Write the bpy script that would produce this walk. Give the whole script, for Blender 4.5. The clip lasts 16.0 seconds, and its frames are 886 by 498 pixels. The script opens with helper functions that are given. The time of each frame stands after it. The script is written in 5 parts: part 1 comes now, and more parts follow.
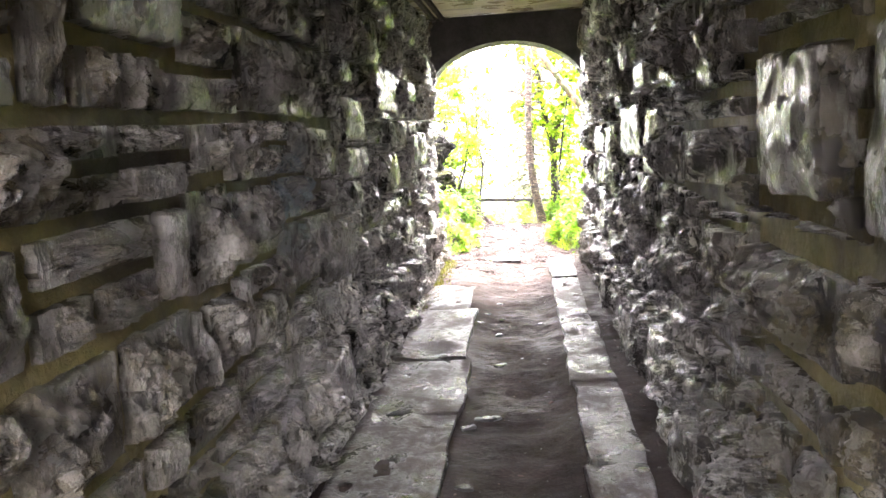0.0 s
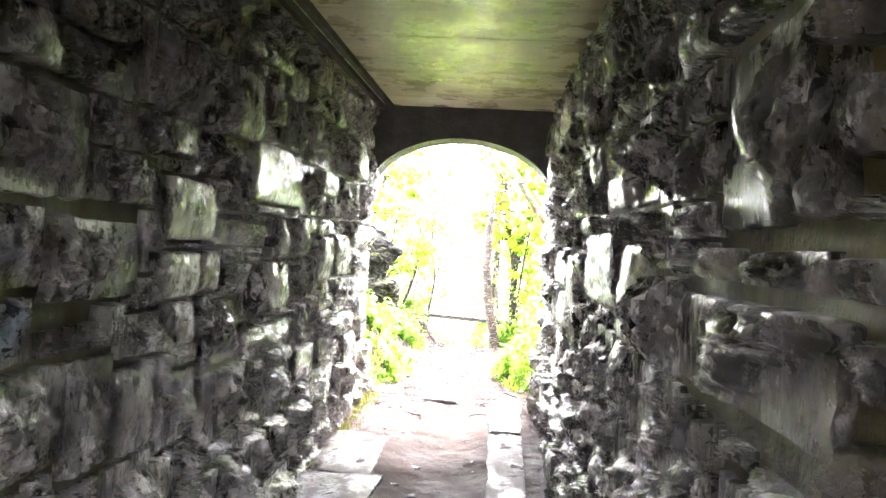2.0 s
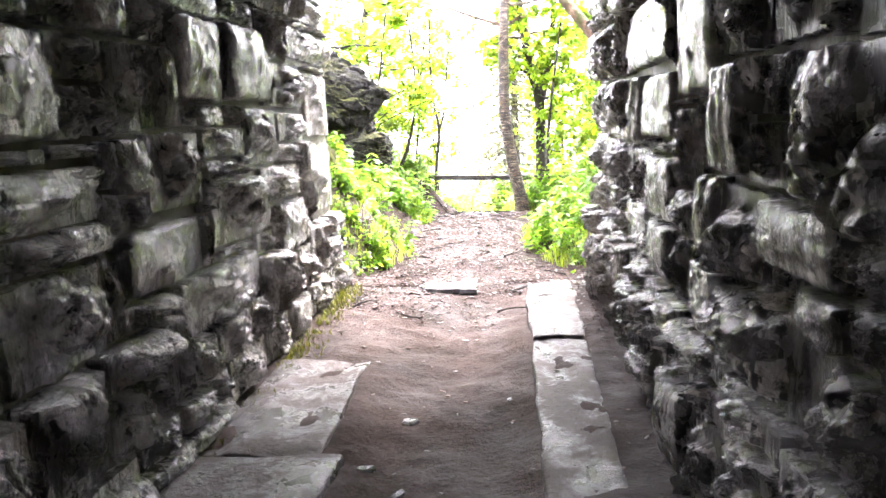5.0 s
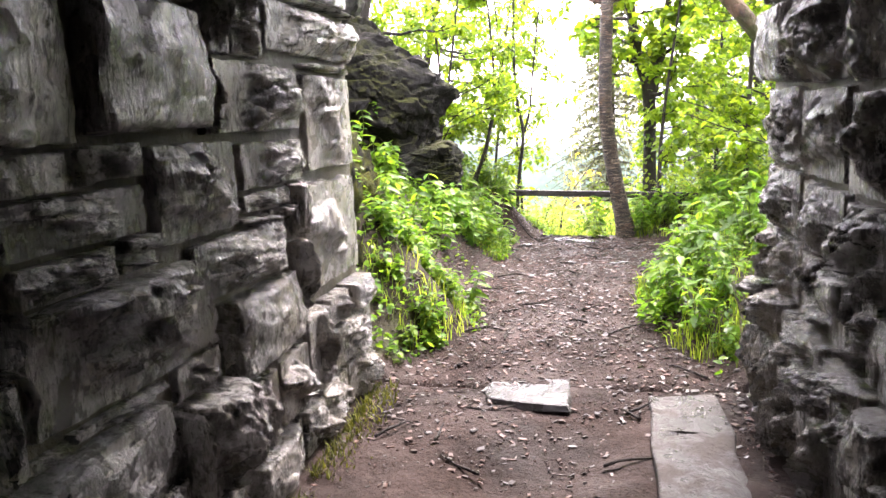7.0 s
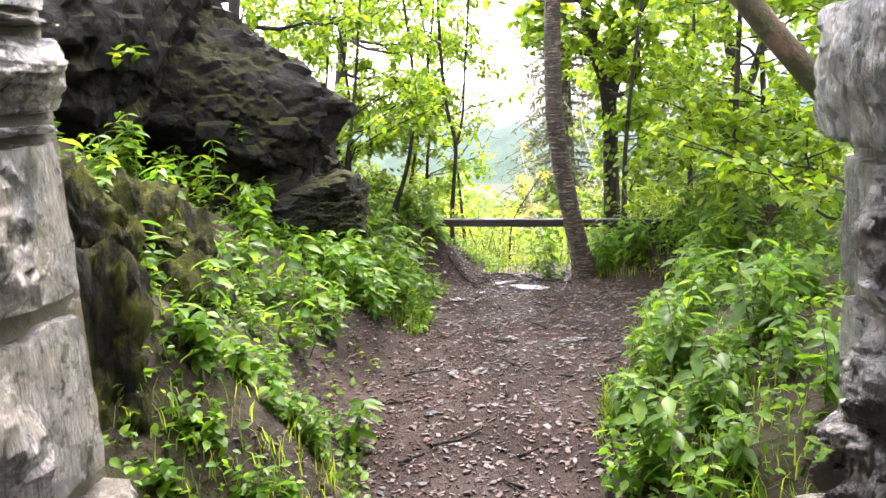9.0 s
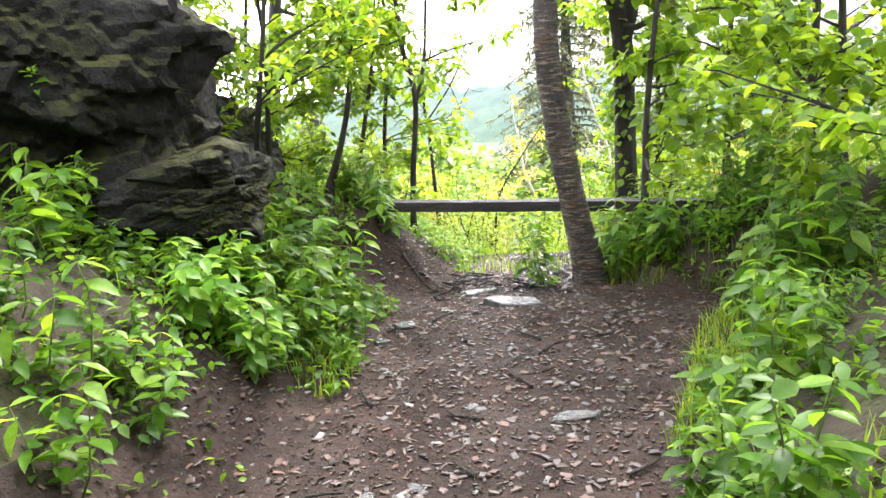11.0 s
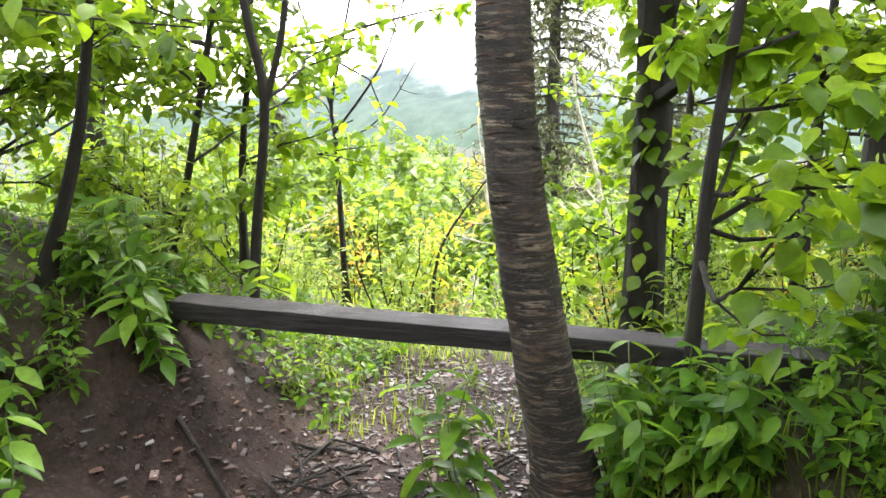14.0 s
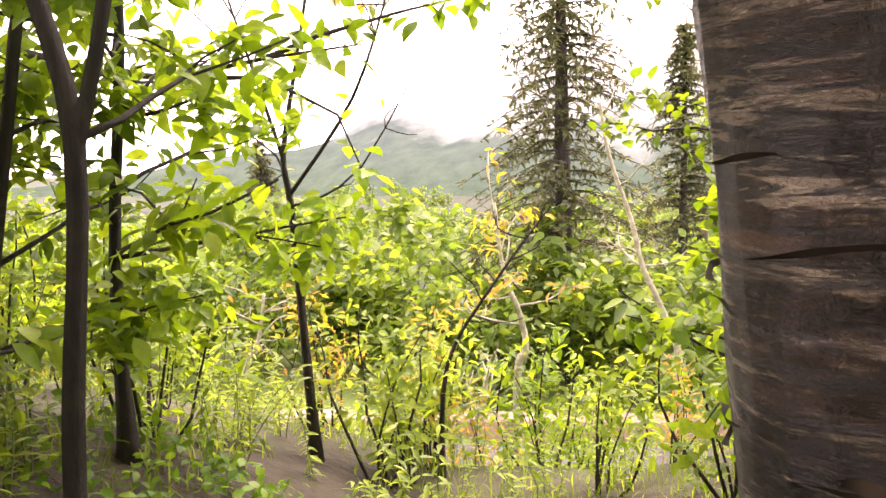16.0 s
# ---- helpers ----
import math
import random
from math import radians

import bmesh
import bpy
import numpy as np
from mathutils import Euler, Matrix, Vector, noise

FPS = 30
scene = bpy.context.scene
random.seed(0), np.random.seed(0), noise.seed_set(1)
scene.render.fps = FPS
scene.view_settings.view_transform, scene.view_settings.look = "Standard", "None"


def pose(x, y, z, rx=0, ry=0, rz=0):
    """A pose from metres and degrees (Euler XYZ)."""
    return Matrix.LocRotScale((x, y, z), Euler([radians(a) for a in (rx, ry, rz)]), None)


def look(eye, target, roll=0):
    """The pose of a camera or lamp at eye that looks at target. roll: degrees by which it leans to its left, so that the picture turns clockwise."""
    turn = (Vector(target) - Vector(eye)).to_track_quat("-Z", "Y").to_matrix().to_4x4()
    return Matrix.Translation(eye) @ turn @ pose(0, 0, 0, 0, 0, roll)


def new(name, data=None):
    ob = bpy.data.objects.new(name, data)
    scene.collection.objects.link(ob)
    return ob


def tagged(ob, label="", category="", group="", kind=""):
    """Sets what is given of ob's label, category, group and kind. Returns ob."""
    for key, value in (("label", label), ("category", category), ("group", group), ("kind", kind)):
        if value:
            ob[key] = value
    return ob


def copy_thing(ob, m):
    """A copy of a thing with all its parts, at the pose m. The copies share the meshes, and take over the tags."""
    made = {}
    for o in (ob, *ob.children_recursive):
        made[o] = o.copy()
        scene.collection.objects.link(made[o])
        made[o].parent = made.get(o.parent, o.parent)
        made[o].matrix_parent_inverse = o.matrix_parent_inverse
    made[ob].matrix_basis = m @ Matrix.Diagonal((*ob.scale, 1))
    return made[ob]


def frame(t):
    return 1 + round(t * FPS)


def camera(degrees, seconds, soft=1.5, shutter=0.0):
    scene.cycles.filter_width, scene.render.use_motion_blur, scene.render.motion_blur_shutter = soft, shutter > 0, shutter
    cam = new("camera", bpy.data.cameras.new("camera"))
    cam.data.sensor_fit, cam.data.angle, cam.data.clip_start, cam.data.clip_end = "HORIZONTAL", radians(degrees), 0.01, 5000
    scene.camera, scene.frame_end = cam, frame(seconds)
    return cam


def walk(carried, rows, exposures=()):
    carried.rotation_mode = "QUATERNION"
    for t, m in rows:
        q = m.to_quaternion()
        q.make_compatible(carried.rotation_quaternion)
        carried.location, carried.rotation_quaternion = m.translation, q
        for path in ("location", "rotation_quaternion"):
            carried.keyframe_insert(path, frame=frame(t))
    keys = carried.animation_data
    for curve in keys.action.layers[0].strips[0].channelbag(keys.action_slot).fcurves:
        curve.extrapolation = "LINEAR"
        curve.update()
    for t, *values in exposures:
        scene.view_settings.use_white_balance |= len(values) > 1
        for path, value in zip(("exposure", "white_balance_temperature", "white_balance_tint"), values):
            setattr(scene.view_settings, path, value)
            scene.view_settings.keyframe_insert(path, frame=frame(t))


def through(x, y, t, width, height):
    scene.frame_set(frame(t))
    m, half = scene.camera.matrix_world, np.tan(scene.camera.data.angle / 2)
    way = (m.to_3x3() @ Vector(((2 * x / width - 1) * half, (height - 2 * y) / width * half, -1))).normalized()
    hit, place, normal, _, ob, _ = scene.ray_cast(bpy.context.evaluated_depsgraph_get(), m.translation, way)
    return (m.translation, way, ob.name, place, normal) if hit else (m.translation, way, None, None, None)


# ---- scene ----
cam = camera(60.4, 16.0)
METRES, EYE, TILT, LEAN, TURN = 15.0, 1.14, -5.3, 2.8, 6.0
ROWS = [
    (0.0, 0.0, 0.0, 0.0, -0.0, 0.0, -0.0),
    (0.5, 0.012, 0.0277, 0.0085, 4.47, 2.37, 0.67),
    (1.0, 0.0196, 0.0559, 0.0125, -0.9, 4.49, -1.31),
    (1.5, 0.0257, 0.0834, 0.0193, -6.0, 7.37, -4.21),
    (2.0, 0.0289, 0.1166, 0.0246, -2.78, 7.69, -5.74),
    (2.5, 0.0301, 0.148, 0.0213, 0.97, 3.47, -3.42),
    (3.0, 0.0309, 0.1773, 0.0167, 1.85, -1.62, 0.04),
    (5.5, 0.0507, 0.3475, 0.0237, -1.15, -1.69, -0.36),
    (6.0, 0.0515, 0.3798, 0.0319, 0.12, -0.51, -0.02),
    (6.5, 0.053, 0.4112, 0.0418, 3.48, -1.32, -0.69),
    (7.0, 0.0519, 0.4431, 0.05, 5.55, -2.73, -1.01),
    (7.5, 0.0565, 0.4745, 0.0608, 6.19, -3.48, -1.32),
    (8.0, 0.0605, 0.5047, 0.0697, 6.51, -4.03, -1.69),
    (8.5, 0.0634, 0.5327, 0.0776, 4.94, -4.09, -0.37),
    (9.0, 0.0709, 0.5646, 0.0846, 2.77, -4.23, 0.76),
    (11.5, 0.0901, 0.7207, 0.0921, 2.84, -7.5, 1.88),
    (12.0, 0.0978, 0.7497, 0.0989, 3.34, -7.34, 2.92),
    (12.5, 0.1023, 0.7781, 0.1024, 2.2, -7.66, 2.2),
    (13.0, 0.1063, 0.8057, 0.1031, 0.93, -8.21, 0.92),
    (13.5, 0.1116, 0.8366, 0.1023, 0.38, -8.13, -0.92),
    (14.0, 0.1076, 0.8645, 0.1032, 1.51, -7.07, -2.65),
    (14.5, 0.103, 0.8925, 0.1069, 3.48, -6.25, -2.59),
    (15.0, 0.102, 0.9236, 0.107, 4.72, -6.22, -2.08),
    (15.5, 0.1002, 0.9494, 0.1065, 3.15, -5.4, -1.9),
    (16.0, 0.1012, 0.9739, 0.1085, 1.24, -3.39, -0.81),
]
PATH = [(t, pose(0, 0, EYE, TILT, LEAN, TURN) @ pose(METRES * x, METRES * y, METRES * z, 90 + pitch, roll, yaw)) for t, x, y, z, yaw, pitch, roll in ROWS]
LIGHT = [(0.0, 5.5, 6800, 28), (1.5, 6.1, 6700, 26), (2.5, 5.9, 6500, 24), (3.2, 5.7, 6500, 24), (5.5, 4.65, 6600, 28), (7.0, 3.7, 6700, 29), (9.0, 3.2, 6600, 24), (12.5, 3.35, 6400, 18), (14.0, 2.95, 6500, 18), (14.5, 2.75, 6600, 18), (15.1, 2.75, 7800, 33), (16.0, 2.55, 7900, 38)]
walk(cam, PATH, LIGHT)

# ---- world and sun: bright overcast ----
world = bpy.data.worlds.new("world")
scene.world = world
world.use_nodes = True
wn, wl = world.node_tree.nodes, world.node_tree.links
sky = wn.new("ShaderNodeTexSky")
sky.sky_type, sky.sun_disc = "NISHITA", False
sky.sun_elevation, sky.sun_rotation = radians(55), radians(22)
cloud = wn.new("ShaderNodeMix")
cloud.data_type = "RGBA"
cloud.inputs[0].default_value = 0.88
cloud.inputs[7].default_value = (9.6, 9.9, 10.0, 1)
wl.new(sky.outputs[0], cloud.inputs[6])
wl.new(cloud.outputs[2], wn["Background"].inputs[0])
wn["Background"].inputs[1].default_value = 0.12
sun = new("sun", bpy.data.lights.new("sun", "SUN"))
sun.data.energy, sun.data.angle, sun.data.color = 1.5, radians(25), (1.0, 0.96, 0.88)
sun.matrix_world = look((4, 22, 16), (0, 12, 0))


# ---- materials ----
def mat(name, build, rough=0.8, spec=0.5):
    m = bpy.data.materials.new(name)
    m.use_nodes = True
    nt = m.node_tree
    b = nt.nodes["Principled BSDF"]
    b.inputs["Roughness"].default_value = rough
    b.inputs["Specular IOR Level"].default_value = spec
    build(Kit(nt, b))
    return m


class Kit:
    """Short calls for node trees; all textures run in metres of the world."""

    def __init__(self, nt, b):
        self.nt, self.b = nt, b
        self.place = nt.nodes.new("ShaderNodeNewGeometry").outputs["Position"]

    def set(self, node, i, v):
        if hasattr(v, "links"):
            self.nt.links.new(v, node.inputs[i])
        else:
            node.inputs[i].default_value = v

    def stretch(self, x, y, z):
        n = self.nt.nodes.new("ShaderNodeMapping")
        self.nt.links.new(self.place, n.inputs[0])
        n.inputs["Scale"].default_value = (x, y, z)
        return n.outputs[0]

    def noise(self, scale, detail=5.0, rough=0.6, vec=None, warp=0.0):
        n = self.nt.nodes.new("ShaderNodeTexNoise")
        self.nt.links.new(vec or self.place, n.inputs["Vector"])
        n.inputs["Scale"].default_value, n.inputs["Detail"].default_value = scale, detail
        n.inputs["Roughness"].default_value, n.inputs["Distortion"].default_value = rough, warp
        return n.outputs[0]

    def cells(self, scale, feature="F1", vec=None, out=0):
        n = self.nt.nodes.new("ShaderNodeTexVoronoi")
        n.feature = feature
        self.nt.links.new(vec or self.place, n.inputs["Vector"])
        n.inputs["Scale"].default_value = scale
        return n.outputs[out]

    def ramp(self, fac, *stops):
        n = self.nt.nodes.new("ShaderNodeValToRGB")
        e = n.color_ramp.elements
        while len(e) < len(stops):
            e.new(0.5)
        for k, (p, c) in zip(e, stops):
            k.position, k.color = p, (*c, 1) if len(c) == 3 else c
        self.nt.links.new(fac, n.inputs[0])
        return n.outputs[0]

    def grey(self, fac, *stops):
        return self.ramp(fac, *[(p, (v, v, v)) for p, v in stops])

    def mix(self, fac, a, b, kind="MIX"):
        n = self.nt.nodes.new("ShaderNodeMix")
        n.data_type, n.blend_type = "RGBA", kind
        for i, v in ((0, fac), (6, a), (7, b)):
            self.set(n, i, (*v, 1) if isinstance(v, tuple) and len(v) == 3 else v)
        return n.outputs[2]

    def math(self, op, a, b=0.0):
        n = self.nt.nodes.new("ShaderNodeMath")
        n.operation = op
        self.set(n, 0, a)
        self.set(n, 1, b)
        return n.outputs[0]

    def piece(self):
        """A random number for each piece, be it an object or an island of a joined mesh."""
        a = self.nt.nodes.new("ShaderNodeObjectInfo").outputs["Random"]
        b = self.nt.nodes.new("ShaderNodeNewGeometry").outputs["Random Per Island"]
        return self.math("FRACT", self.math("ADD", a, b))

    def bump(self, height, strength=0.5, distance=0.02, below=None):
        n = self.nt.nodes.new("ShaderNodeBump")
        n.inputs["Strength"].default_value, n.inputs["Distance"].default_value = strength, distance
        self.nt.links.new(height, n.inputs["Height"])
        if below:
            self.nt.links.new(below, n.inputs["Normal"])
        return n.outputs[0]

    def finish(self, colour, normal=None, rough=None):
        self.set(self.b, "Base Color", colour)
        if normal:
            self.set(self.b, "Normal", normal)
        if rough:
            self.set(self.b, "Roughness", rough)


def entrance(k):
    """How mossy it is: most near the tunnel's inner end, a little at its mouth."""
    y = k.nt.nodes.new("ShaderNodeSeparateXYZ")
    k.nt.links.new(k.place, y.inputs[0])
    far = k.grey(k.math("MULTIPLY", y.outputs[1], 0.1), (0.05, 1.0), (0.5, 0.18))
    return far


def wall_stone(k, pale=False, wet=0.6):
    p = k.piece()
    if pale:
        base = k.ramp(p, (0.0, (0.21, 0.206, 0.195)), (1.0, (0.33, 0.322, 0.3)))
    else:
        base = k.ramp(p, (0.0, (0.07, 0.071, 0.073)), (0.25, (0.22, 0.221, 0.222)), (0.6, (0.42, 0.417, 0.408)), (0.92, (0.52, 0.505, 0.46)), (1.0, (0.58, 0.555, 0.49)))
    grain = k.grey(k.noise(14, 7, 0.68), (0.36, 0.45), (0.5, 0.95), (0.64, 1.4))
    c = k.mix(1.0, base, grain, "MULTIPLY")
    streak = k.grey(k.noise(9, 6, 0.65, k.stretch(1, 1, 0.12), 0.3), (0.55, 0.0), (0.64, 0.7))
    c = k.mix(k.math("MULTIPLY", streak, k.grey(k.noise(0.9, 2), (0.42, 0.0), (0.55, 1.0))), c, (0.42, 0.42, 0.42))
    # Black patches and fine pits paint crevice shade into the stone colour.
    black = k.grey(k.noise(5.5, 8, 0.68, k.stretch(1, 1, 0.5)), (0.57 if pale else 0.54, 0.0), (0.63 if pale else 0.59, 0.95))
    c = k.mix(black, c, (0.008, 0.0085, 0.009))
    c = k.mix(k.grey(k.noise(24, 8, 0.75, k.stretch(1, 1, 0.6)), (0.58, 0.0), (0.63, 0.8)), c, (0.012, 0.012, 0.012))
    flutes = k.noise(21, 7, 0.66, k.stretch(1, 1, 0.22), 0.25)
    # Black fluted streaks paint the contrast of wet highlights; a lower wet gives more.
    flute_shade = k.grey(flutes, (wet - 0.035, 0.0), (wet + 0.02, 0.96))
    often = k.grey(k.math("FRACT", k.math("MULTIPLY", p, 7.3)), (0.1, 0.15), (0.35, 1.0))
    c = k.mix(k.math("MULTIPLY", flute_shade, 0.35 if pale else often), c, (0.009, 0.009, 0.01))
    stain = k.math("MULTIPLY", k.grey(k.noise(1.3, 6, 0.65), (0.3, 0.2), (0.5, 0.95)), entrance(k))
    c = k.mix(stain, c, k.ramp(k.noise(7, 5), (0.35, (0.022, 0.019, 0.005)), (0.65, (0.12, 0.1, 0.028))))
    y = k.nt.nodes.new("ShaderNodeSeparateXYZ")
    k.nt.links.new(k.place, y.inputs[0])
    # Tan weathering near the mouth, with the light on these stones painted in.
    lit_weathering = k.math("MULTIPLY", k.grey(k.math("MULTIPLY", y.outputs[1], 0.05), (0.42, 0.0), (0.53, 0.8)), k.grey(k.noise(4, 7, 0.7), (0.48, 0.0), (0.56, 1.0)))
    c = k.mix(lit_weathering, c, k.ramp(k.noise(13, 6), (0.3, (0.14, 0.12, 0.085)), (0.7, (0.42, 0.38, 0.29))))
    far = k.nt.nodes.new("ShaderNodeVectorMath")
    far.operation = "DISTANCE"
    k.nt.links.new(k.place, far.inputs[0])
    far.inputs[1].default_value = (-1.12, 3.75, 1.08)
    paint = k.math("MULTIPLY", k.grey(far.outputs["Value"], (0.16, 0.7), (0.42, 0.0)), k.grey(k.noise(9, 5), (0.4, 0.2), (0.6, 1.0)))
    c = k.mix(paint, c, (0.03, 0.11, 0.15))
    rough = k.grey(k.noise(9, 6, 0.65), (0.35, 0.12), (0.65, 0.42))
    n = k.bump(k.noise(11, 9, 0.7, k.stretch(1, 1, 0.5)), 1.0, 0.05)
    n = k.bump(k.noise(34, 8, 0.75, k.stretch(1, 1, 0.6)), 0.9, 0.018, n)
    n = k.bump(k.noise(110, 4, 0.7), 0.7, 0.005, n)
    n = k.bump(flutes, 1.0, 0.04, n)
    k.set(k.b, "Coat Weight", k.grey(k.noise(2.2, 4), (0.35, 0.3), (0.6, 1.0)))
    k.set(k.b, "Coat Roughness", 0.14)
    k.set(k.b, "Coat Normal", n)
    k.finish(c, n, rough)


def mortar(k):
    c = k.ramp(k.noise(1.6, 7, 0.65), (0.32, (0.01, 0.0095, 0.009)), (0.55, (0.022, 0.021, 0.018)), (0.75, (0.05, 0.046, 0.036)))
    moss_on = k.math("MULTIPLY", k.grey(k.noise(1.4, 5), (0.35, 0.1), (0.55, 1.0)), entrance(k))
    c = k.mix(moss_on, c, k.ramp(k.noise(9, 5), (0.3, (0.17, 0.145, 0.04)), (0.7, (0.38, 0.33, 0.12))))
    k.finish(c, k.bump(k.noise(22, 6, 0.7), 0.9, 0.03), k.grey(k.noise(4), (0.3, 0.35), (0.7, 0.8)))


def concrete(k):
    c = k.ramp(k.noise(1.1, 6, 0.65), (0.3, (0.3, 0.265, 0.16)), (0.55, (0.46, 0.425, 0.28)), (0.75, (0.58, 0.55, 0.41)))
    streak = k.grey(k.noise(2.2, 5, 0.6, k.stretch(0.5, 2.2, 1)), (0.5, 0.0), (0.68, 0.75))
    c = k.mix(streak, c, (0.06, 0.055, 0.04))
    k.finish(c, k.bump(k.noise(14, 6, 0.6), 0.3, 0.02), k.grey(k.noise(3), (0.35, 0.16), (0.65, 0.45)))


def dirt(k):
    c = k.ramp(k.noise(2.0, 7, 0.65), (0.28, (0.012, 0.008, 0.0065)), (0.5, (0.033, 0.022, 0.018)), (0.75, (0.072, 0.05, 0.043)))
    speck = k.grey(k.cells(45), (0.0, 1.35), (0.5, 0.7))
    c = k.mix(0.8, c, speck, "MULTIPLY")
    n = k.bump(k.noise(5, 7, 0.65), 0.8, 0.06)
    n = k.bump(k.noise(45, 6, 0.7), 0.7, 0.015, n)
    k.finish(c, n, k.grey(k.noise(1.7, 4), (0.35, 0.6), (0.65, 0.95)))


def hillside(k):
    c = k.ramp(k.noise(1.6, 7, 0.65), (0.3, (0.012, 0.008, 0.005)), (0.5, (0.028, 0.021, 0.011)), (0.72, (0.038, 0.05, 0.013)))
    d = k.nt.nodes.new("ShaderNodeSeparateXYZ")
    k.nt.links.new(k.place, d.inputs[0])
    meadow = k.ramp(k.noise(0.6, 6), (0.3, (0.05, 0.085, 0.014)), (0.7, (0.12, 0.17, 0.03)))
    c = k.mix(k.grey(k.math("MULTIPLY", d.outputs[1], 0.01), (0.18, 0.0), (0.21, 1.0)), c, meadow)
    wood = k.ramp(k.noise(0.3, 7), (0.3, (0.007, 0.013, 0.005)), (0.7, (0.02, 0.032, 0.01)))
    c = k.mix(k.grey(k.math("MULTIPLY", d.outputs[1], 0.01), (0.3, 0.0), (0.5, 1.0)), c, wood)
    n = k.bump(k.noise(4, 6), 0.8, 0.08)
    k.finish(c, k.bump(k.noise(40, 4), 0.6, 0.02, n))


def slab_stone(k):
    c = k.ramp(k.noise(3.5, 8, 0.7), (0.3, (0.02, 0.0195, 0.019)), (0.55, (0.06, 0.059, 0.058)), (0.75, (0.13, 0.128, 0.125)))
    mud = k.grey(k.noise(3.4, 8, 0.75), (0.45, 0.0), (0.56, 0.92))
    c = k.mix(mud, c, (0.045, 0.034, 0.028))
    n = k.bump(k.noise(7, 8, 0.7), 0.9, 0.05)
    wet = k.mix(mud, k.grey(k.noise(5), (0.35, 0.12), (0.65, 0.4)), (0.8, 0.8, 0.8))
    k.finish(c, k.bump(k.noise(45, 5, 0.7), 0.7, 0.012, n), wet)


def chip(k):
    c = k.ramp(k.piece(), (0.0, (0.012, 0.008, 0.006)), (0.4, (0.034, 0.02, 0.015)), (0.7, (0.085, 0.042, 0.029)), (0.92, (0.06, 0.056, 0.056)), (1.0, (0.16, 0.152, 0.15)))
    k.finish(c, k.bump(k.noise(90, 3), 0.4, 0.004), k.grey(k.piece(), (0.0, 0.3), (1.0, 0.75)))


def crag(k):
    c = k.ramp(k.noise(2.4, 8, 0.65), (0.3, (0.004, 0.004, 0.004)), (0.58, (0.012, 0.0115, 0.011)), (0.8, (0.055, 0.05, 0.044)))
    up = k.nt.nodes.new("ShaderNodeSeparateXYZ")
    k.nt.links.new(k.nt.nodes.new("ShaderNodeNewGeometry").outputs["Normal"], up.inputs[0])
    green = k.math("MULTIPLY", k.grey(up.outputs[2], (0.0, 0.0), (0.5, 1.0)), k.grey(k.noise(2.0, 7, 0.7), (0.42, 0.0), (0.54, 1.0)))
    c = k.mix(green, c, k.ramp(k.noise(12, 4), (0.3, (0.014, 0.018, 0.004)), (0.7, (0.05, 0.056, 0.01))))
    n = k.bump(k.noise(3.2, 7, 0.65), 0.8, 0.08)
    n = k.bump(k.noise(14, 8, 0.7), 1.0, 0.06, n)
    k.finish(c, n, k.grey(k.noise(4), (0.3, 0.5), (0.7, 0.9)))


def moss(k):
    v = k.stretch(1.6, 1.6, 0.6)
    c = k.ramp(k.noise(9, 7, 0.72), (0.28, (0.016, 0.018, 0.004)), (0.5, (0.05, 0.058, 0.008)), (0.74, (0.13, 0.13, 0.018)))
    # Dark upright gaps: crevice shade painted over the moss colour.
    bare = k.grey(k.noise(4.5, 7, 0.7, v, 0.4), (0.45, 0.0), (0.54, 0.95))
    c = k.mix(bare, c, (0.008, 0.008, 0.006))
    n = k.bump(k.noise(4.5, 7, 0.7, v, 0.4), 1.0, 0.12)
    k.finish(c, k.bump(k.noise(40, 7, 0.75), 1.0, 0.025, n))


def bark_dark(k):
    v = k.stretch(1, 1, 0.25)
    c = k.ramp(k.noise(16, 7, 0.7, v), (0.3, (0.008, 0.006, 0.005)), (0.55, (0.024, 0.019, 0.016)), (0.78, (0.06, 0.054, 0.046)))
    green = k.grey(k.noise(3.3, 4), (0.55, 0.0), (0.75, 0.5))
    c = k.mix(green, c, (0.05, 0.055, 0.02))
    k.finish(c, k.bump(k.noise(18, 8, 0.75, v), 1.0, 0.05))


def bark_banded(k):
    base = k.ramp(k.noise(5, 7, 0.7, k.stretch(1, 1, 1.6)), (0.3, (0.014, 0.008, 0.005)), (0.48, (0.05, 0.027, 0.015)), (0.62, (0.14, 0.074, 0.036)), (0.78, (0.3, 0.18, 0.1)))
    band = k.grey(k.noise(4.5, 7, 0.75, k.stretch(1.6, 1.6, 11), 0.5), (0.42, 0.12), (0.5, 0.8), (0.58, 2.2))
    c = k.mix(1.0, base, band, "MULTIPLY")
    c = k.mix(1.0, c, (0.65, 0.6, 0.6), "MULTIPLY")
    peel = k.grey(k.noise(4.0, 9, 0.78, k.stretch(2.2, 2.2, 17), 0.6), (0.52, 0.0), (0.55, 0.9))
    c = k.mix(peel, c, k.ramp(k.noise(8, 5), (0.35, (0.06, 0.036, 0.022)), (0.65, (0.5, 0.39, 0.28))))
    c = k.mix(k.grey(k.noise(3.6, 8, 0.72, k.stretch(1.7, 1.7, 24), 0.4), (0.5, 0.0), (0.55, 0.9)), c, (0.012, 0.008, 0.007))
    scar = k.grey(k.noise(6.5, 6, 0.7), (0.59, 0.0), (0.65, 0.9))
    c = k.mix(scar, c, (0.014, 0.012, 0.01))
    n = k.bump(k.noise(4.5, 8, 0.75, k.stretch(1.8, 1.8, 16), 0.5), 1.0, 0.08)
    k.finish(c, k.bump(k.noise(70, 5), 0.7, 0.01, n), k.grey(k.noise(6), (0.3, 0.3), (0.7, 0.65)))


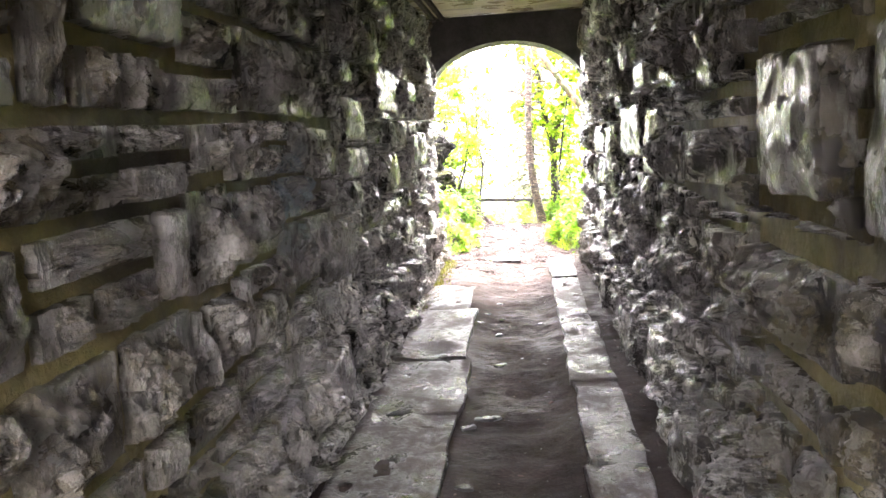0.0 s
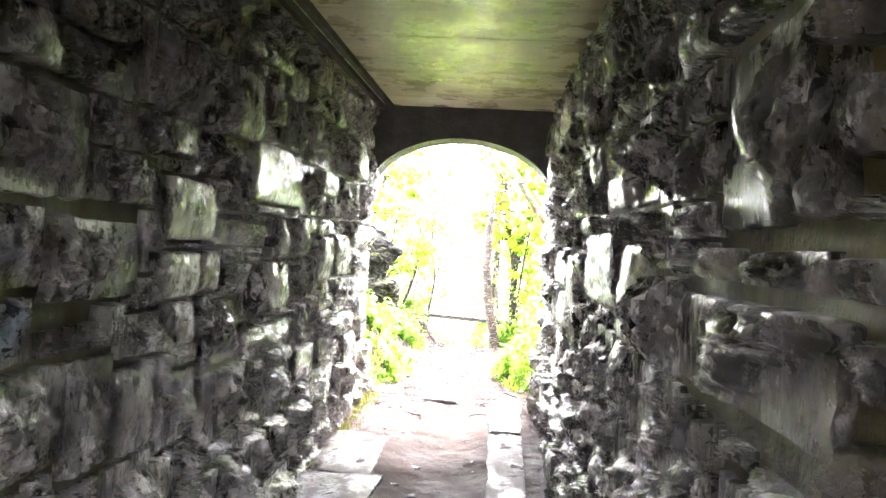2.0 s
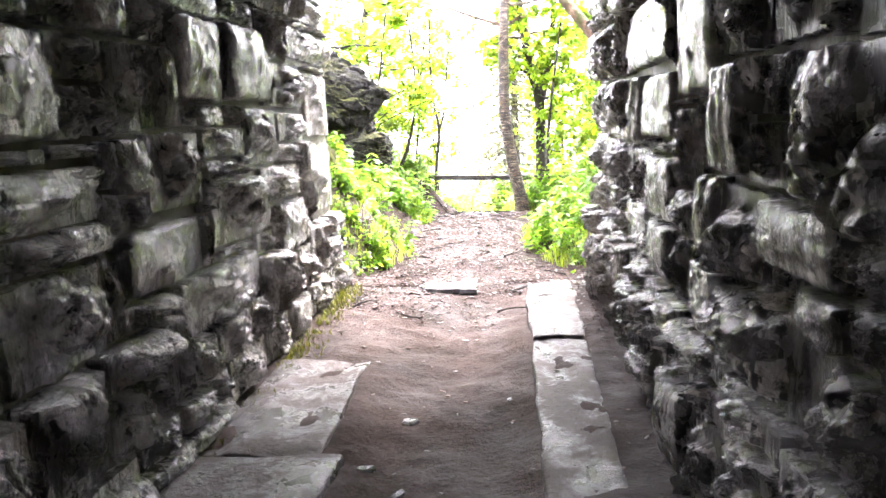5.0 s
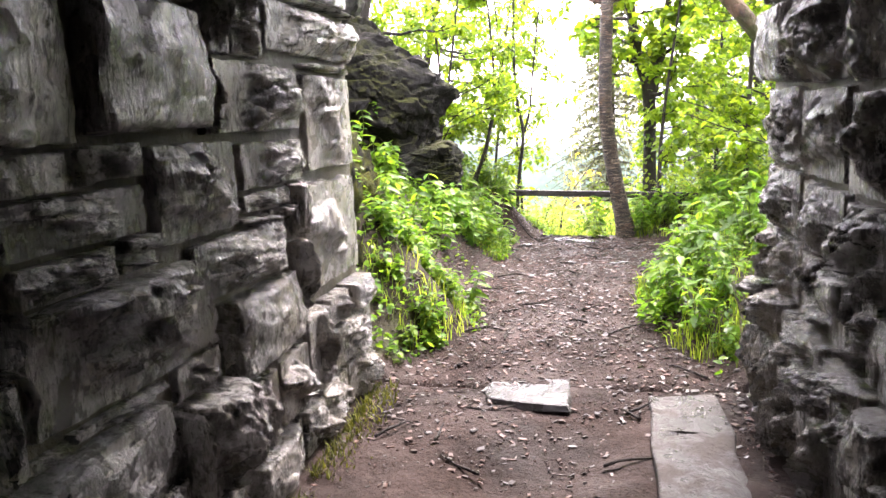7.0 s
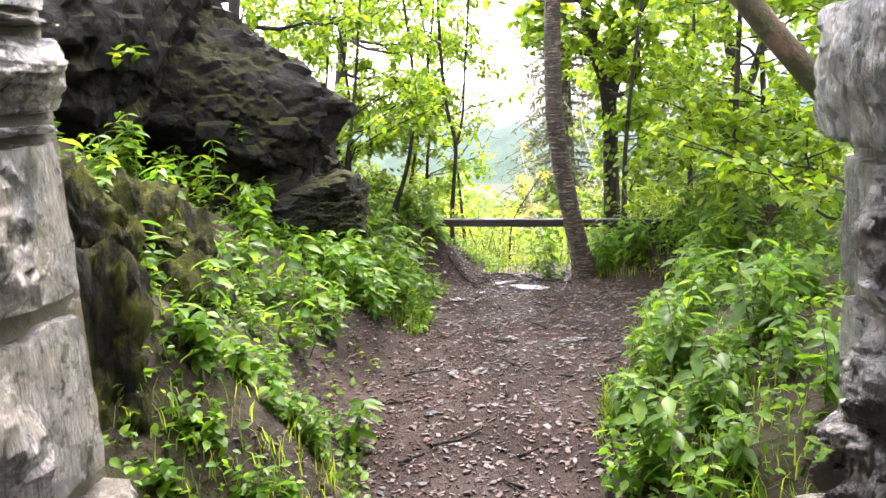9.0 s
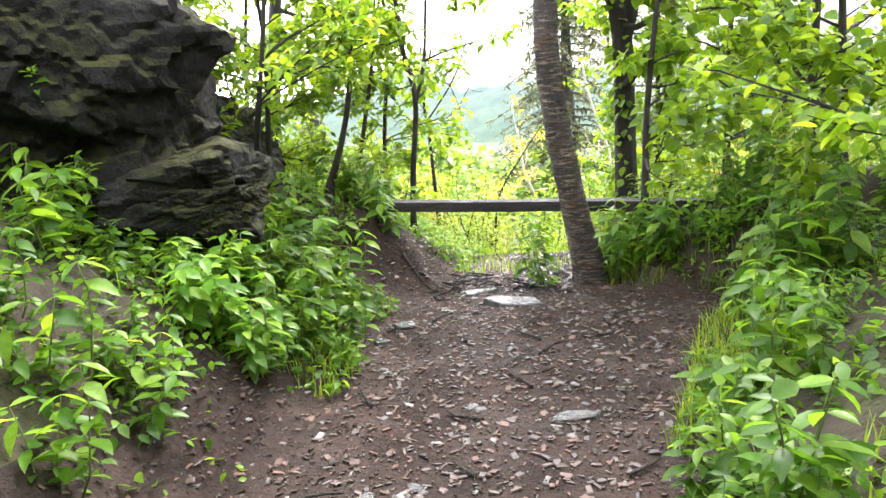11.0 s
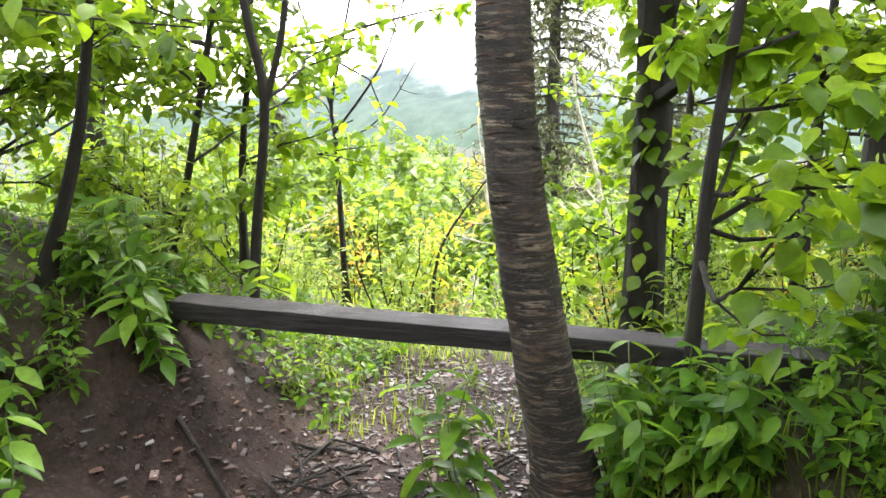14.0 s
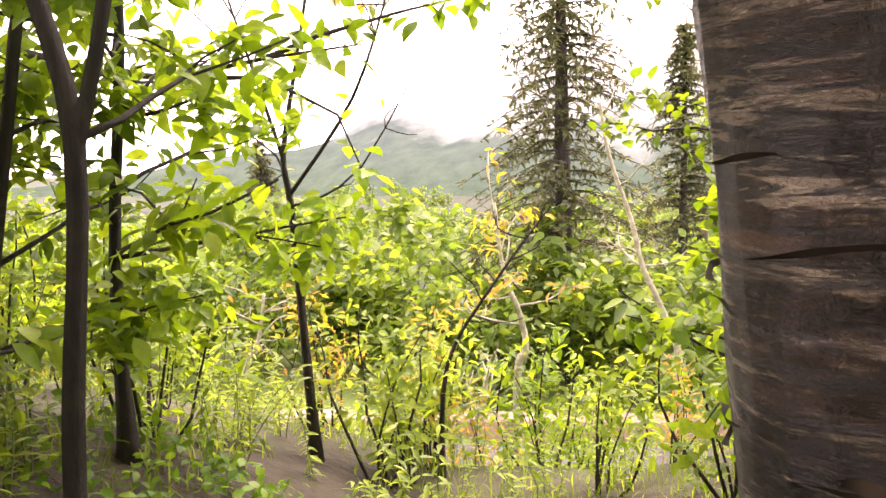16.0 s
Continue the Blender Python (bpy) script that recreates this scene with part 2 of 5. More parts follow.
def bark_orange(k):
    c = k.ramp(k.noise(7, 6, 0.65, k.stretch(1, 1, 0.5)), (0.34, (0.03, 0.021, 0.014)), (0.5, (0.12, 0.072, 0.045)), (0.68, (0.24, 0.155, 0.105)))
    green = k.grey(k.noise(3.5, 6), (0.46, 0.0), (0.54, 0.95))
    c = k.mix(green, c, (0.05, 0.062, 0.012))
    k.finish(c, k.bump(k.noise(16, 7, 0.7), 1.0, 0.05))


def timber(k):
    v = k.stretch(0.6, 8, 8)
    c = k.ramp(k.noise(7, 7, 0.7, v), (0.3, (0.006, 0.0045, 0.0045)), (0.55, (0.02, 0.016, 0.0155)), (0.78, (0.06, 0.052, 0.05)))
    k.finish(c, k.bump(k.noise(9, 8, 0.75, v), 1.0, 0.025), k.grey(k.noise(5), (0.3, 0.5), (0.7, 0.8)))


def tarmac(k):
    c = k.grey(k.noise(30, 5), (0.3, 0.035), (0.7, 0.075))
    k.finish(c, k.bump(k.noise(80, 3), 0.4, 0.005), k.grey(k.noise(1), (0.4, 0.35), (0.6, 0.6)))


def leafy(name, dark, mid, light, gloss=0.38, through=0.58):
    """Leaves: colour by leaf, a fine mottling, gloss on top and light shining through."""
    m = bpy.data.materials.new(name)
    m.use_nodes = True
    nt = m.node_tree
    k = Kit(nt, nt.nodes["Principled BSDF"])
    c = k.ramp(k.piece(), (0.0, dark), (0.5, mid), (1.0, light))
    c = k.mix(1.0, c, k.grey(k.noise(35, 3), (0.3, 0.8), (0.7, 1.2)), "MULTIPLY")
    patch = k.grey(k.noise(1.2, 3), (0.35, 0.75), (0.65, 1.25))
    c = k.mix(1.0, c, patch, "MULTIPLY")
    k.finish(c)
    k.b.inputs["Roughness"].default_value = gloss
    k.b.inputs["Specular IOR Level"].default_value = 0.35
    t = nt.nodes.new("ShaderNodeBsdfTranslucent")
    nt.links.new(k.mix(1.0, c, (1.65, 1.45, 0.8), "MULTIPLY"), t.inputs[0])
    mx = nt.nodes.new("ShaderNodeMixShader")
    mx.inputs[0].default_value = through
    nt.links.new(k.b.outputs[0], mx.inputs[1])
    nt.links.new(t.outputs[0], mx.inputs[2])
    nt.links.new(mx.outputs[0], nt.nodes["Material Output"].inputs[0])
    return m


def far_hill(name, low, high, glow):
    """The distant mountainside: a plain glowing backdrop beyond 300 m, the mist painted into its colour."""
    m = bpy.data.materials.new(name)
    m.use_nodes = True
    nt = m.node_tree
    k = Kit(nt, nt.nodes["Principled BSDF"])
    z = nt.nodes.new("ShaderNodeSeparateXYZ")
    nt.links.new(k.place, z.inputs[0])
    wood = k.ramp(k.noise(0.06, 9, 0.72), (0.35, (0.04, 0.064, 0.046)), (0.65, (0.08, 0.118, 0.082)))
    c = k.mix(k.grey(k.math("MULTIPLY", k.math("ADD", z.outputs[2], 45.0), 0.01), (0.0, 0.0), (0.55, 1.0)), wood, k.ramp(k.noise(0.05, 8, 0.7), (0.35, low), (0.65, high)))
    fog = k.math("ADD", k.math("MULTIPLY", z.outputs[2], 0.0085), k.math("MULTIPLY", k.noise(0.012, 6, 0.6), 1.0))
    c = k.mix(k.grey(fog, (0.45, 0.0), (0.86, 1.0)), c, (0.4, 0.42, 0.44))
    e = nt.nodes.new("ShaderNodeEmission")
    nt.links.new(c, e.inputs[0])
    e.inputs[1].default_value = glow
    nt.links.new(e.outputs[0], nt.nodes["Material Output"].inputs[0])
    return m


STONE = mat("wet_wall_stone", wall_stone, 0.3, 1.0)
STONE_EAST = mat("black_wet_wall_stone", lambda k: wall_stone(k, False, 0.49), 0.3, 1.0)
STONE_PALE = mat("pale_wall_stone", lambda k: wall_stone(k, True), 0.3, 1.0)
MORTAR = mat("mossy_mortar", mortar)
CONCRETE = mat("stained_concrete", concrete)
ARCH_STONE = mat("dark_arch_stone", lambda k: k.finish(k.grey(k.noise(5, 7, 0.7), (0.3, 0.02), (0.7, 0.09)), k.bump(k.noise(14, 7, 0.7), 1.0, 0.05), k.grey(k.noise(4), (0.3, 0.35), (0.7, 0.7))))
DIRT = mat("damp_dirt", dirt, 0.9, 0.15)
HILLSIDE = mat("forest_soil", hillside, 0.95)
SLAB = mat("wet_slab_stone", slab_stone)
PATH_STONE = mat("wet_path_stone", lambda k: k.finish(k.grey(k.noise(9, 7, 0.7), (0.3, 0.025), (0.55, 0.06), (0.75, 0.13)), k.bump(k.noise(16, 7, 0.7), 0.7, 0.03), k.grey(k.noise(6), (0.35, 0.07), (0.65, 0.4))))
CHIP = mat("bark_and_slate_chips", chip)
CRAG = mat("dark_crag", crag, 0.8, 0.25)
MOSS = mat("moss", moss, 0.95, 0.2)
BARK = mat("dark_bark", bark_dark, 0.85)
BANDED = mat("banded_bark", bark_banded, 0.6)
ORANGE = mat("peeling_orange_bark", bark_orange, 0.75)
PEEL = mat("peeled_bark", lambda k: k.finish(k.ramp(k.piece(), (0.0, (0.014, 0.009, 0.007)), (0.75, (0.04, 0.026, 0.02)), (1.0, (0.22, 0.17, 0.125)))), 0.6)
PALE = mat("pale_lichen_bark", lambda k: k.finish(k.ramp(k.noise(9, 7, 0.7), (0.3, (0.1, 0.09, 0.06)), (0.5, (0.26, 0.25, 0.18)), (0.7, (0.42, 0.41, 0.32))), k.bump(k.noise(30, 5), 0.8, 0.02)), 0.9)
TIMBER = mat("weathered_timber", timber)
TARMAC = mat("tarmac", tarmac)
LEAF_HERB = leafy("herb_leaf", (0.045, 0.12, 0.013), (0.085, 0.2, 0.02), (0.17, 0.3, 0.03))
LEAF_TREE = leafy("tree_leaf", (0.06, 0.13, 0.01), (0.13, 0.24, 0.015), (0.24, 0.36, 0.03))
LEAF_FAR = leafy("thicket_leaf", (0.09, 0.16, 0.02), (0.17, 0.27, 0.03), (0.28, 0.38, 0.06))
LEAF_WOOD = leafy("wood_leaf", (0.045, 0.09, 0.014), (0.09, 0.165, 0.022), (0.18, 0.27, 0.04))
LEAF_RUST = leafy("young_rusty_leaf", (0.13, 0.2, 0.02), (0.28, 0.27, 0.04), (0.42, 0.22, 0.04))
MOSSY = leafy("moss_tuft", (0.03, 0.04, 0.006), (0.06, 0.075, 0.01), (0.12, 0.13, 0.02), 0.7, 0.3)
NEEDLE = leafy("spruce_needle", (0.035, 0.05, 0.022), (0.075, 0.092, 0.042), (0.12, 0.13, 0.065), 0.6, 0.35)
GRASS = leafy("grass_blade", (0.08, 0.15, 0.015), (0.15, 0.25, 0.025), (0.26, 0.35, 0.05))
HILL = far_hill("painted_mist_mountain", (0.06, 0.084, 0.088), (0.095, 0.125, 0.115), 1.0)


# ---- mesh helpers ----
def mesh_of(name, verts, faces, material, smooth=True, crease=0):
    me = bpy.data.meshes.new(name)
    me.from_pydata([tuple(v) for v in verts], [], [tuple(f) for f in faces])
    me.materials.append(material)
    if smooth:
        me.shade_smooth()
    if crease:
        me.set_sharp_from_angle(angle=radians(crease))
    return me


def shape(name, verts, faces, material, parent=None, label="", smooth=True):
    ob = new(name, mesh_of(name, verts, faces, material, smooth))
    if parent:
        ob.parent = parent
    return tagged(ob, label)


def part(name, bm, material, parent=None, label="", smooth=False):
    me = bpy.data.meshes.new(name)
    bm.to_mesh(me)
    bm.free()
    me.materials.append(material)
    if smooth:
        me.shade_smooth()
    ob = new(name, me)
    if parent:
        ob.parent = parent
    return tagged(ob, label)


def block(x0, x1, y0, y1, z0, z1, bevel=0.0, cuts=0, rough=0.0, seed=0):
    """A block with bevelled edges, cut finer and roughened if asked."""
    bm = bmesh.new()
    bmesh.ops.create_cube(bm, size=1.0)
    for v in bm.verts:
        v.co = Vector(((x0, x1)[v.co.x > 0], (y0, y1)[v.co.y > 0], (z0, z1)[v.co.z > 0]))
    if bevel:
        bmesh.ops.bevel(bm, geom=bm.edges[:], offset=bevel, segments=2, affect="EDGES", profile=0.6)
    if cuts:
        bmesh.ops.subdivide_edges(bm, edges=[e for e in bm.edges if e.calc_length() > 0.12], cuts=cuts, use_grid_fill=True)
    if rough:
        for v in bm.verts:
            v.co += noise.noise_vector(v.co * 5 + Vector((seed, 0, 0))) * rough + noise.noise_vector(v.co * 14) * rough * 0.4
    return bm


def thing(name, label, category, place=(0, 0, 0), group="", kind=""):
    ob = new(name)
    ob.location = place
    ob.empty_display_size = 0.1
    return tagged(ob, label, category, group, kind)


class Shell:
    """Vertices and faces gathered for one mesh."""

    def __init__(self):
        self.v, self.f, self.n = [], [], 0

    def add(self, verts, faces):
        self.v.append(np.asarray(verts, float))
        self.f += [tuple(i + self.n for i in f) for f in faces]
        self.n += len(verts)

    def tube(self, pts, radii, sides=7, wobble=0.0):
        pts = [Vector(p) for p in pts]
        ring, vs = [], []
        side = Vector((1, 0.13, 0.05))
        for i, p in enumerate(pts):
            d = (pts[min(i + 1, len(pts) - 1)] - pts[max(i - 1, 0)]).normalized()
            a = (side - d * side.dot(d)).normalized()
            b = d.cross(a)
            for j in range(sides):
                t = 2 * math.pi * j / sides
                r = radii[i] * (1 + wobble * noise.noise(p * 6 + Vector((math.cos(t), math.sin(t), 0)) * 2))
                vs.append(p + (a * math.cos(t) + b * math.sin(t)) * r)
        fs = [(i * sides + j, i * sides + (j + 1) % sides, (i + 1) * sides + (j + 1) % sides, (i + 1) * sides + j) for i in range(len(pts) - 1) for j in range(sides)]
        fs.append(tuple(range(sides))[::-1])
        fs.append(tuple((len(pts) - 1) * sides + j for j in range(sides)))
        self.add([tuple(v) for v in vs], fs)

    def leaves(self, at, size, rng, droop=0.35, wide=0.5, fan=1.0, aim=None):
        """One folded, pointed leaf at each place: six vertices, four faces."""
        at = np.asarray(at, float)
        n = len(at)
        if not n:
            return
        yaw = rng.uniform(0, 2 * np.pi, n) if aim is None else aim + rng.normal(0, 0.5, n)
        pitch = rng.normal(-droop, 0.45 * fan, n)
        roll = rng.normal(0, 0.5 * fan, n)
        s = size * rng.uniform(0.6, 1.3, n)
        d = np.stack([np.cos(yaw) * np.cos(pitch), np.sin(yaw) * np.cos(pitch), np.sin(pitch)], 1)
        side = np.stack([-np.sin(yaw), np.cos(yaw), np.zeros(n)], 1)
        up = np.cross(d, side)
        w = side * np.cos(roll)[:, None] + up * np.sin(roll)[:, None]
        u = np.cross(d, w)
        S = s[:, None]
        W = wide * 0.5
        edge = [(0.2, 0.72, 0.05), (0.46, 1.0, 0.06), (0.76, 0.6, 0.0)]
        one = [at + S * (d * p + w * W * q + u * h) for p, q, h in edge]
        other = [at + S * (d * p - w * W * q + u * h) for p, q, h in edge[::-1]]
        rows = [at, *one, at + S * (d - u * 0.14), *other, at + S * (d * 0.35), at + S * (d * 0.7 - u * 0.03)]
        self.v.append(np.stack(rows, 1).reshape(-1, 3))
        base = np.arange(n)[:, None] * 10 + self.n
        for q in ((0, 1, 2, 8), (8, 2, 3, 9), (9, 3, 4), (0, 8, 6, 7), (8, 9, 5, 6), (9, 4, 5)):
            self.f += [tuple(r) for r in (base + np.array(q)).tolist()]
        self.n += n * 10

    def blades(self, at, height, rng, width=0.008, bend=0.5):
        at = np.asarray(at, float)
        n = len(at)
        yaw = rng.uniform(0, 2 * np.pi, n)
        h = height * rng.uniform(0.5, 1.3, n)
        b = bend * rng.uniform(0.2, 1.2, n)
        d = np.stack([np.cos(yaw), np.sin(yaw), np.zeros(n)], 1)
        s = np.stack([-np.sin(yaw), np.cos(yaw), np.zeros(n)], 1) * width
        z = np.array([0, 0, 1.0])
        H, B = h[:, None], (b * h)[:, None]
        rows = [at - s, at + s, at + H * 0.55 * z + B * 0.25 * d + s * 0.8, at + H * 0.55 * z + B * 0.25 * d - s * 0.8, at + H * 0.92 * z + B * d]
        self.v.append(np.stack(rows, 1).reshape(-1, 3))
        for q in ((0, 1, 2, 3), (3, 2, 4)):
            self.f += [tuple(int(i) for i in k + np.array(q)) for k in np.arange(n) * 5 + self.n]
        self.n += n * 5

    def make(self, name, material, parent=None, label="", smooth=True):
        return shape(name, np.concatenate(self.v), self.f, material, parent, label, smooth)


# ---- the lie of the land ----
EXIT = 10.6       # plane of the tunnel's mouth
LEFT, RIGHT = -1.2, 0.86
SLOPE = 0.068      # the tunnel climbs towards its mouth
CEILING = 3.25


def climb(y):
    return SLOPE * (min(y, EXIT) - EXIT)


def path_z(y):
    return float(np.interp(y, [10.4, 11, 12.1, 13, 14.3, 15.2, 15.8, 17, 18.8, 20.2, 21.2, 26.5, 32, 60, 200, 1500],
                           [-0.02, 0.05, 0.165, 0.2, 0.19, 0.165, 0.1, -0.05, -0.5, -1.8, -2.8, -2.85, -3.6, -9, -30, -60]))


def edges(y):
    """Where the trodden path ends to either side."""
    return (float(np.interp(y, [10.8, 11.35, 12.3, 13.0, 13.65, 14.2, 14.7, 14.95, 15.2, 16, 18], [-1.0, -0.68, -0.94, -0.85, -0.77, -0.85, -0.8, -0.85, -0.6, -0.5, -0.6])),
            float(np.interp(y, [10.8, 11.35, 12.3, 13.3, 14.1, 14.7, 14.9, 15.05, 15.6, 18], [0.66, 0.3, 0.38, 0.66, 0.86, 1.1, 1.0, 0.5, 0.3, 0.4])))


def ground_z(x, y):
    if y < EXIT - 0.12:
        if -1.5 < x < 1.15:
            return climb(y) - 0.2
        if y < -2.7:
            return climb(-2.7) - 0.2 + max(0, abs(x) - 2.2) * 0.2
        return 4.1 + 0.15 * noise.noise((x * 0.4, y * 0.4, 2))
    z = path_z(y)
    xl, xr = edges(y)
    fade = float(np.interp(y, [15.4, 18, 21], [1, 0.5, 0.15]))
    if x < xl:
        d = xl - x
        d = math.hypot(d, 0.12) - 0.12
        steep = float(np.interp(y, [10.5, 11.2, 12.6, 13.6], [0.7, 0.75, 0.6, 0.3]))
        z += fade * (0.5 * (1 - math.exp(-d / 0.55)) + steep * min(d, 4))
    if x > xr:
        d = x - xr
        d = math.hypot(d, 0.12) - 0.12
        z += fade * (0.42 * (1 - math.exp(-d / 0.5)) + 0.14 * min(d, 8))
    z += 0.17 * math.exp(-((x + 1.1) / 0.3) ** 2 - ((y - 15.5) / 0.35) ** 2)
    flat = 1.0 if xl < x < xr else 2.5
    z += 0.02 * flat * noise.noise((x * 2.2, y * 2.2, 0)) + 0.008 * noise.noise((x * 7, y * 7, 3))
    if y > 60 or abs(x) > 40:
        z += 1.5 * noise.noise((x * 0.02, y * 0.02, 5))
    return z


def build_ground():
    xs = np.concatenate([[-1500, -500, -150, -60, -30, -18, -12, -9], np.arange(-7, -2.2, 0.4), np.arange(-2.2, -1.6, 0.15), [-1.6, -1.4], np.arange(-1.3, 1.05, 0.09),
                         [1.05, 1.25], np.arange(1.4, 2.6, 0.15), np.arange(2.8, 7, 0.4), [9, 12, 18, 30, 60, 150, 500, 1500]])
    ys = np.concatenate([[-800, -200, -60, -25, -14, -10, -8, -6, -4, -3.2, -2.8, -2.6, -0.8], np.arange(0, EXIT - 0.4, 0.8), [EXIT - 0.3, EXIT - 0.16, EXIT - 0.08], np.arange(EXIT, 17, 0.11), np.arange(17, 24, 0.35),
                         [24.5, 25.5, 27, 28.5, 30, 33, 37, 42, 50, 60, 80, 110, 160, 250, 400, 800, 1500]])
    vs = [(x, y, ground_z(float(x), float(y))) for y in ys for x in xs]
    nx = len(xs)
    fs = [(j * nx + i, j * nx + i + 1, (j + 1) * nx + i + 1, (j + 1) * nx + i) for j in range(len(ys) - 1) for i in range(nx - 1)]
    ob = shape("ground", vs, fs, HILLSIDE)
    ob.data.materials.append(DIRT)
    for p in ob.data.polygons:
        x, y, _ = p.center
        xl, xr = edges(y)
        wob = 0.12 * noise.noise((x * 3, y * 3, 8))
        soil = 0.65 if 14.6 < y < 15.9 else 0.35 if 11.9 < y < 13.5 else 0.12
        if EXIT - 0.5 < y < 17.5 and xl - soil + wob < x < xr + 0.12 + wob:
            p.material_index = 1
    return tagged(ob, "brown forest soil with a trodden dirt path", "ground", kind="structure")


build_ground()


# ---- tunnel: walls, ceiling, mouth ----
def rock_faces(count, nx=34, ny=24):
    """Split-faced stones of unit size: chipped planes that meet in sharp ridges, with upright flutes and pits. The face looks along +x, y and z run from -0.5 to 0.5."""
    made = []
    rng = np.random.default_rng(3)
    for s in range(count):
        smooth = s % 5 == 0
        flat = 0.3 if smooth else 1.0
        planes = [(rng.uniform(0.78, 1.3), rng.normal(0, 1.9), rng.normal(0, 1.3)) for _ in range(9)]
        flute, pit = (0.05, 0.08) if smooth else (rng.uniform(0.1, 0.5), rng.uniform(0.1, 0.4))
        lean = rng.uniform(-0.5, 0.5)
        vs, fs = [], []
        for j in range(ny + 1):
            for i in range(nx + 1):
                u, v = i / nx - 0.5, j / ny - 0.5
                rim = min(0.5 - abs(u), (0.5 - abs(v)) * 0.8)
                p = Vector((u * 2.4, v * 1.9, s * 7.3))
                w = noise.noise_vector(p * 2.2) * 0.12
                chips = min(a + b * (u + w.x) + c * (v + w.y) for a, b, c in planes)
                groove = abs(noise.noise(((u + lean * v) * 9 + w.x * 4, v * 1.7, s * 3.7))) + 0.5 * abs(noise.noise(((u + lean * v) * 21, v * 3.5, s * 5.1)))
                q = Vector((u * 7.2, v * 5.0, 0.5 + s * 3.0)) + w * 2
                near = noise.voronoi(q)[1][0]
                tilt = noise.noise_vector(near * 7.7)
                shard = 0.2 * noise.noise(near * 5.3) + max(-0.3, min(0.3, (q - near).dot(tilt) * 0.3))
                hollow = max(0.0, noise.noise(p * 4.2 + Vector((0, 0, 11))) - 0.12)
                rag = 0.95 * (chips - 0.6) + shard + 0.1 * noise.noise(p * 3.1) - flute * groove - pit * 2.2 * hollow + 0.1 * noise.noise(p * 13)
                swell = min(1.0, rim / 0.05) ** 0.45
                x = swell * max(0.06, 0.66 + flat * rag) if rim > 0.012 else -0.9
                wob = 0.035
                vs.append((x, u + wob * noise.noise(p * 3 + Vector((5, 0, 0))), v + wob * noise.noise(p * 3 + Vector((0, 9, 0)))))
        for j in range(ny):
            for i in range(nx):
                a = j * (nx + 1) + i
                fs.append((a, a + 1, a + nx + 2, a + nx + 1))
        made.append((vs, fs))
    return made


def cut_away(rect, hole):
    """What is left of one upright rectangle (y0, y1, z0, z1) outside another."""
    y0, y1, z0, z1 = rect
    a0, a1, b0, b1 = hole
    if a0 >= y1 or a1 <= y0 or b0 >= z1 or b1 <= z0:
        return [rect]
    left = []
    if a0 > y0:
        left.append((y0, a0, z0, z1))
    if a1 < y1:
        left.append((a1, y1, z0, z1))
    m0, m1 = max(y0, a0), min(y1, a1)
    if b0 > z0:
        left.append((m0, m1, z0, b0))
    if b1 < z1:
        left.append((m0, m1, b1, z1))
    return [r for r in left if r[1] - r[0] > 0.04 and r[3] - r[2] > (0.03 if r[0] > 4.5 else 0.07)]


def courses(y0, y1, top, rng, known, tall):
    """Snecked rubble: courses of uneven stones, some split into two or three."""
    rects, z = [], 0.0
    while z < top - 0.05:
        h = min(rng.uniform(*tall), top - z)
        if top - z - h < 0.12:
            h = top - z
        y = y0 - rng.uniform(0, 0.3)
        while y < y1:
            w = rng.uniform(0.24, 0.62) * (0.75 + h)
            e = y1 if y1 - y - w < 0.16 else y + w
            pick = rng.random()
            if pick < 0.3 and h > 0.2:
                m = h * rng.uniform(0.38, 0.62)
                q = y + (e - y) * rng.uniform(0.35, 0.65)
                rects += [(y, e, z, z + m), (y, q, z + m, z + h), (q, e, z + m, z + h)] if rng.random() < 0.5 else [(y, q, z, z + m), (q, e, z, z + m), (y, e, z + m, z + h)]
            elif pick < 0.45 and h > 0.2:
                m = h * rng.uniform(0.4, 0.6)
                rects += [(y, e, z, z + m), (y, e, z + m, z + h)]
            else:
                rects.append((y, e, z, z + h))
            y = e
        z += h
    for hole in known:
        rects = [r for q in rects for r in cut_away(q, hole)]
    return rects + list(known)


FACES = rock_faces(20)
PALE_MESH = [mesh_of("stone", v, f, STONE_PALE, True, 24) for v, f in FACES]
START = -2.6


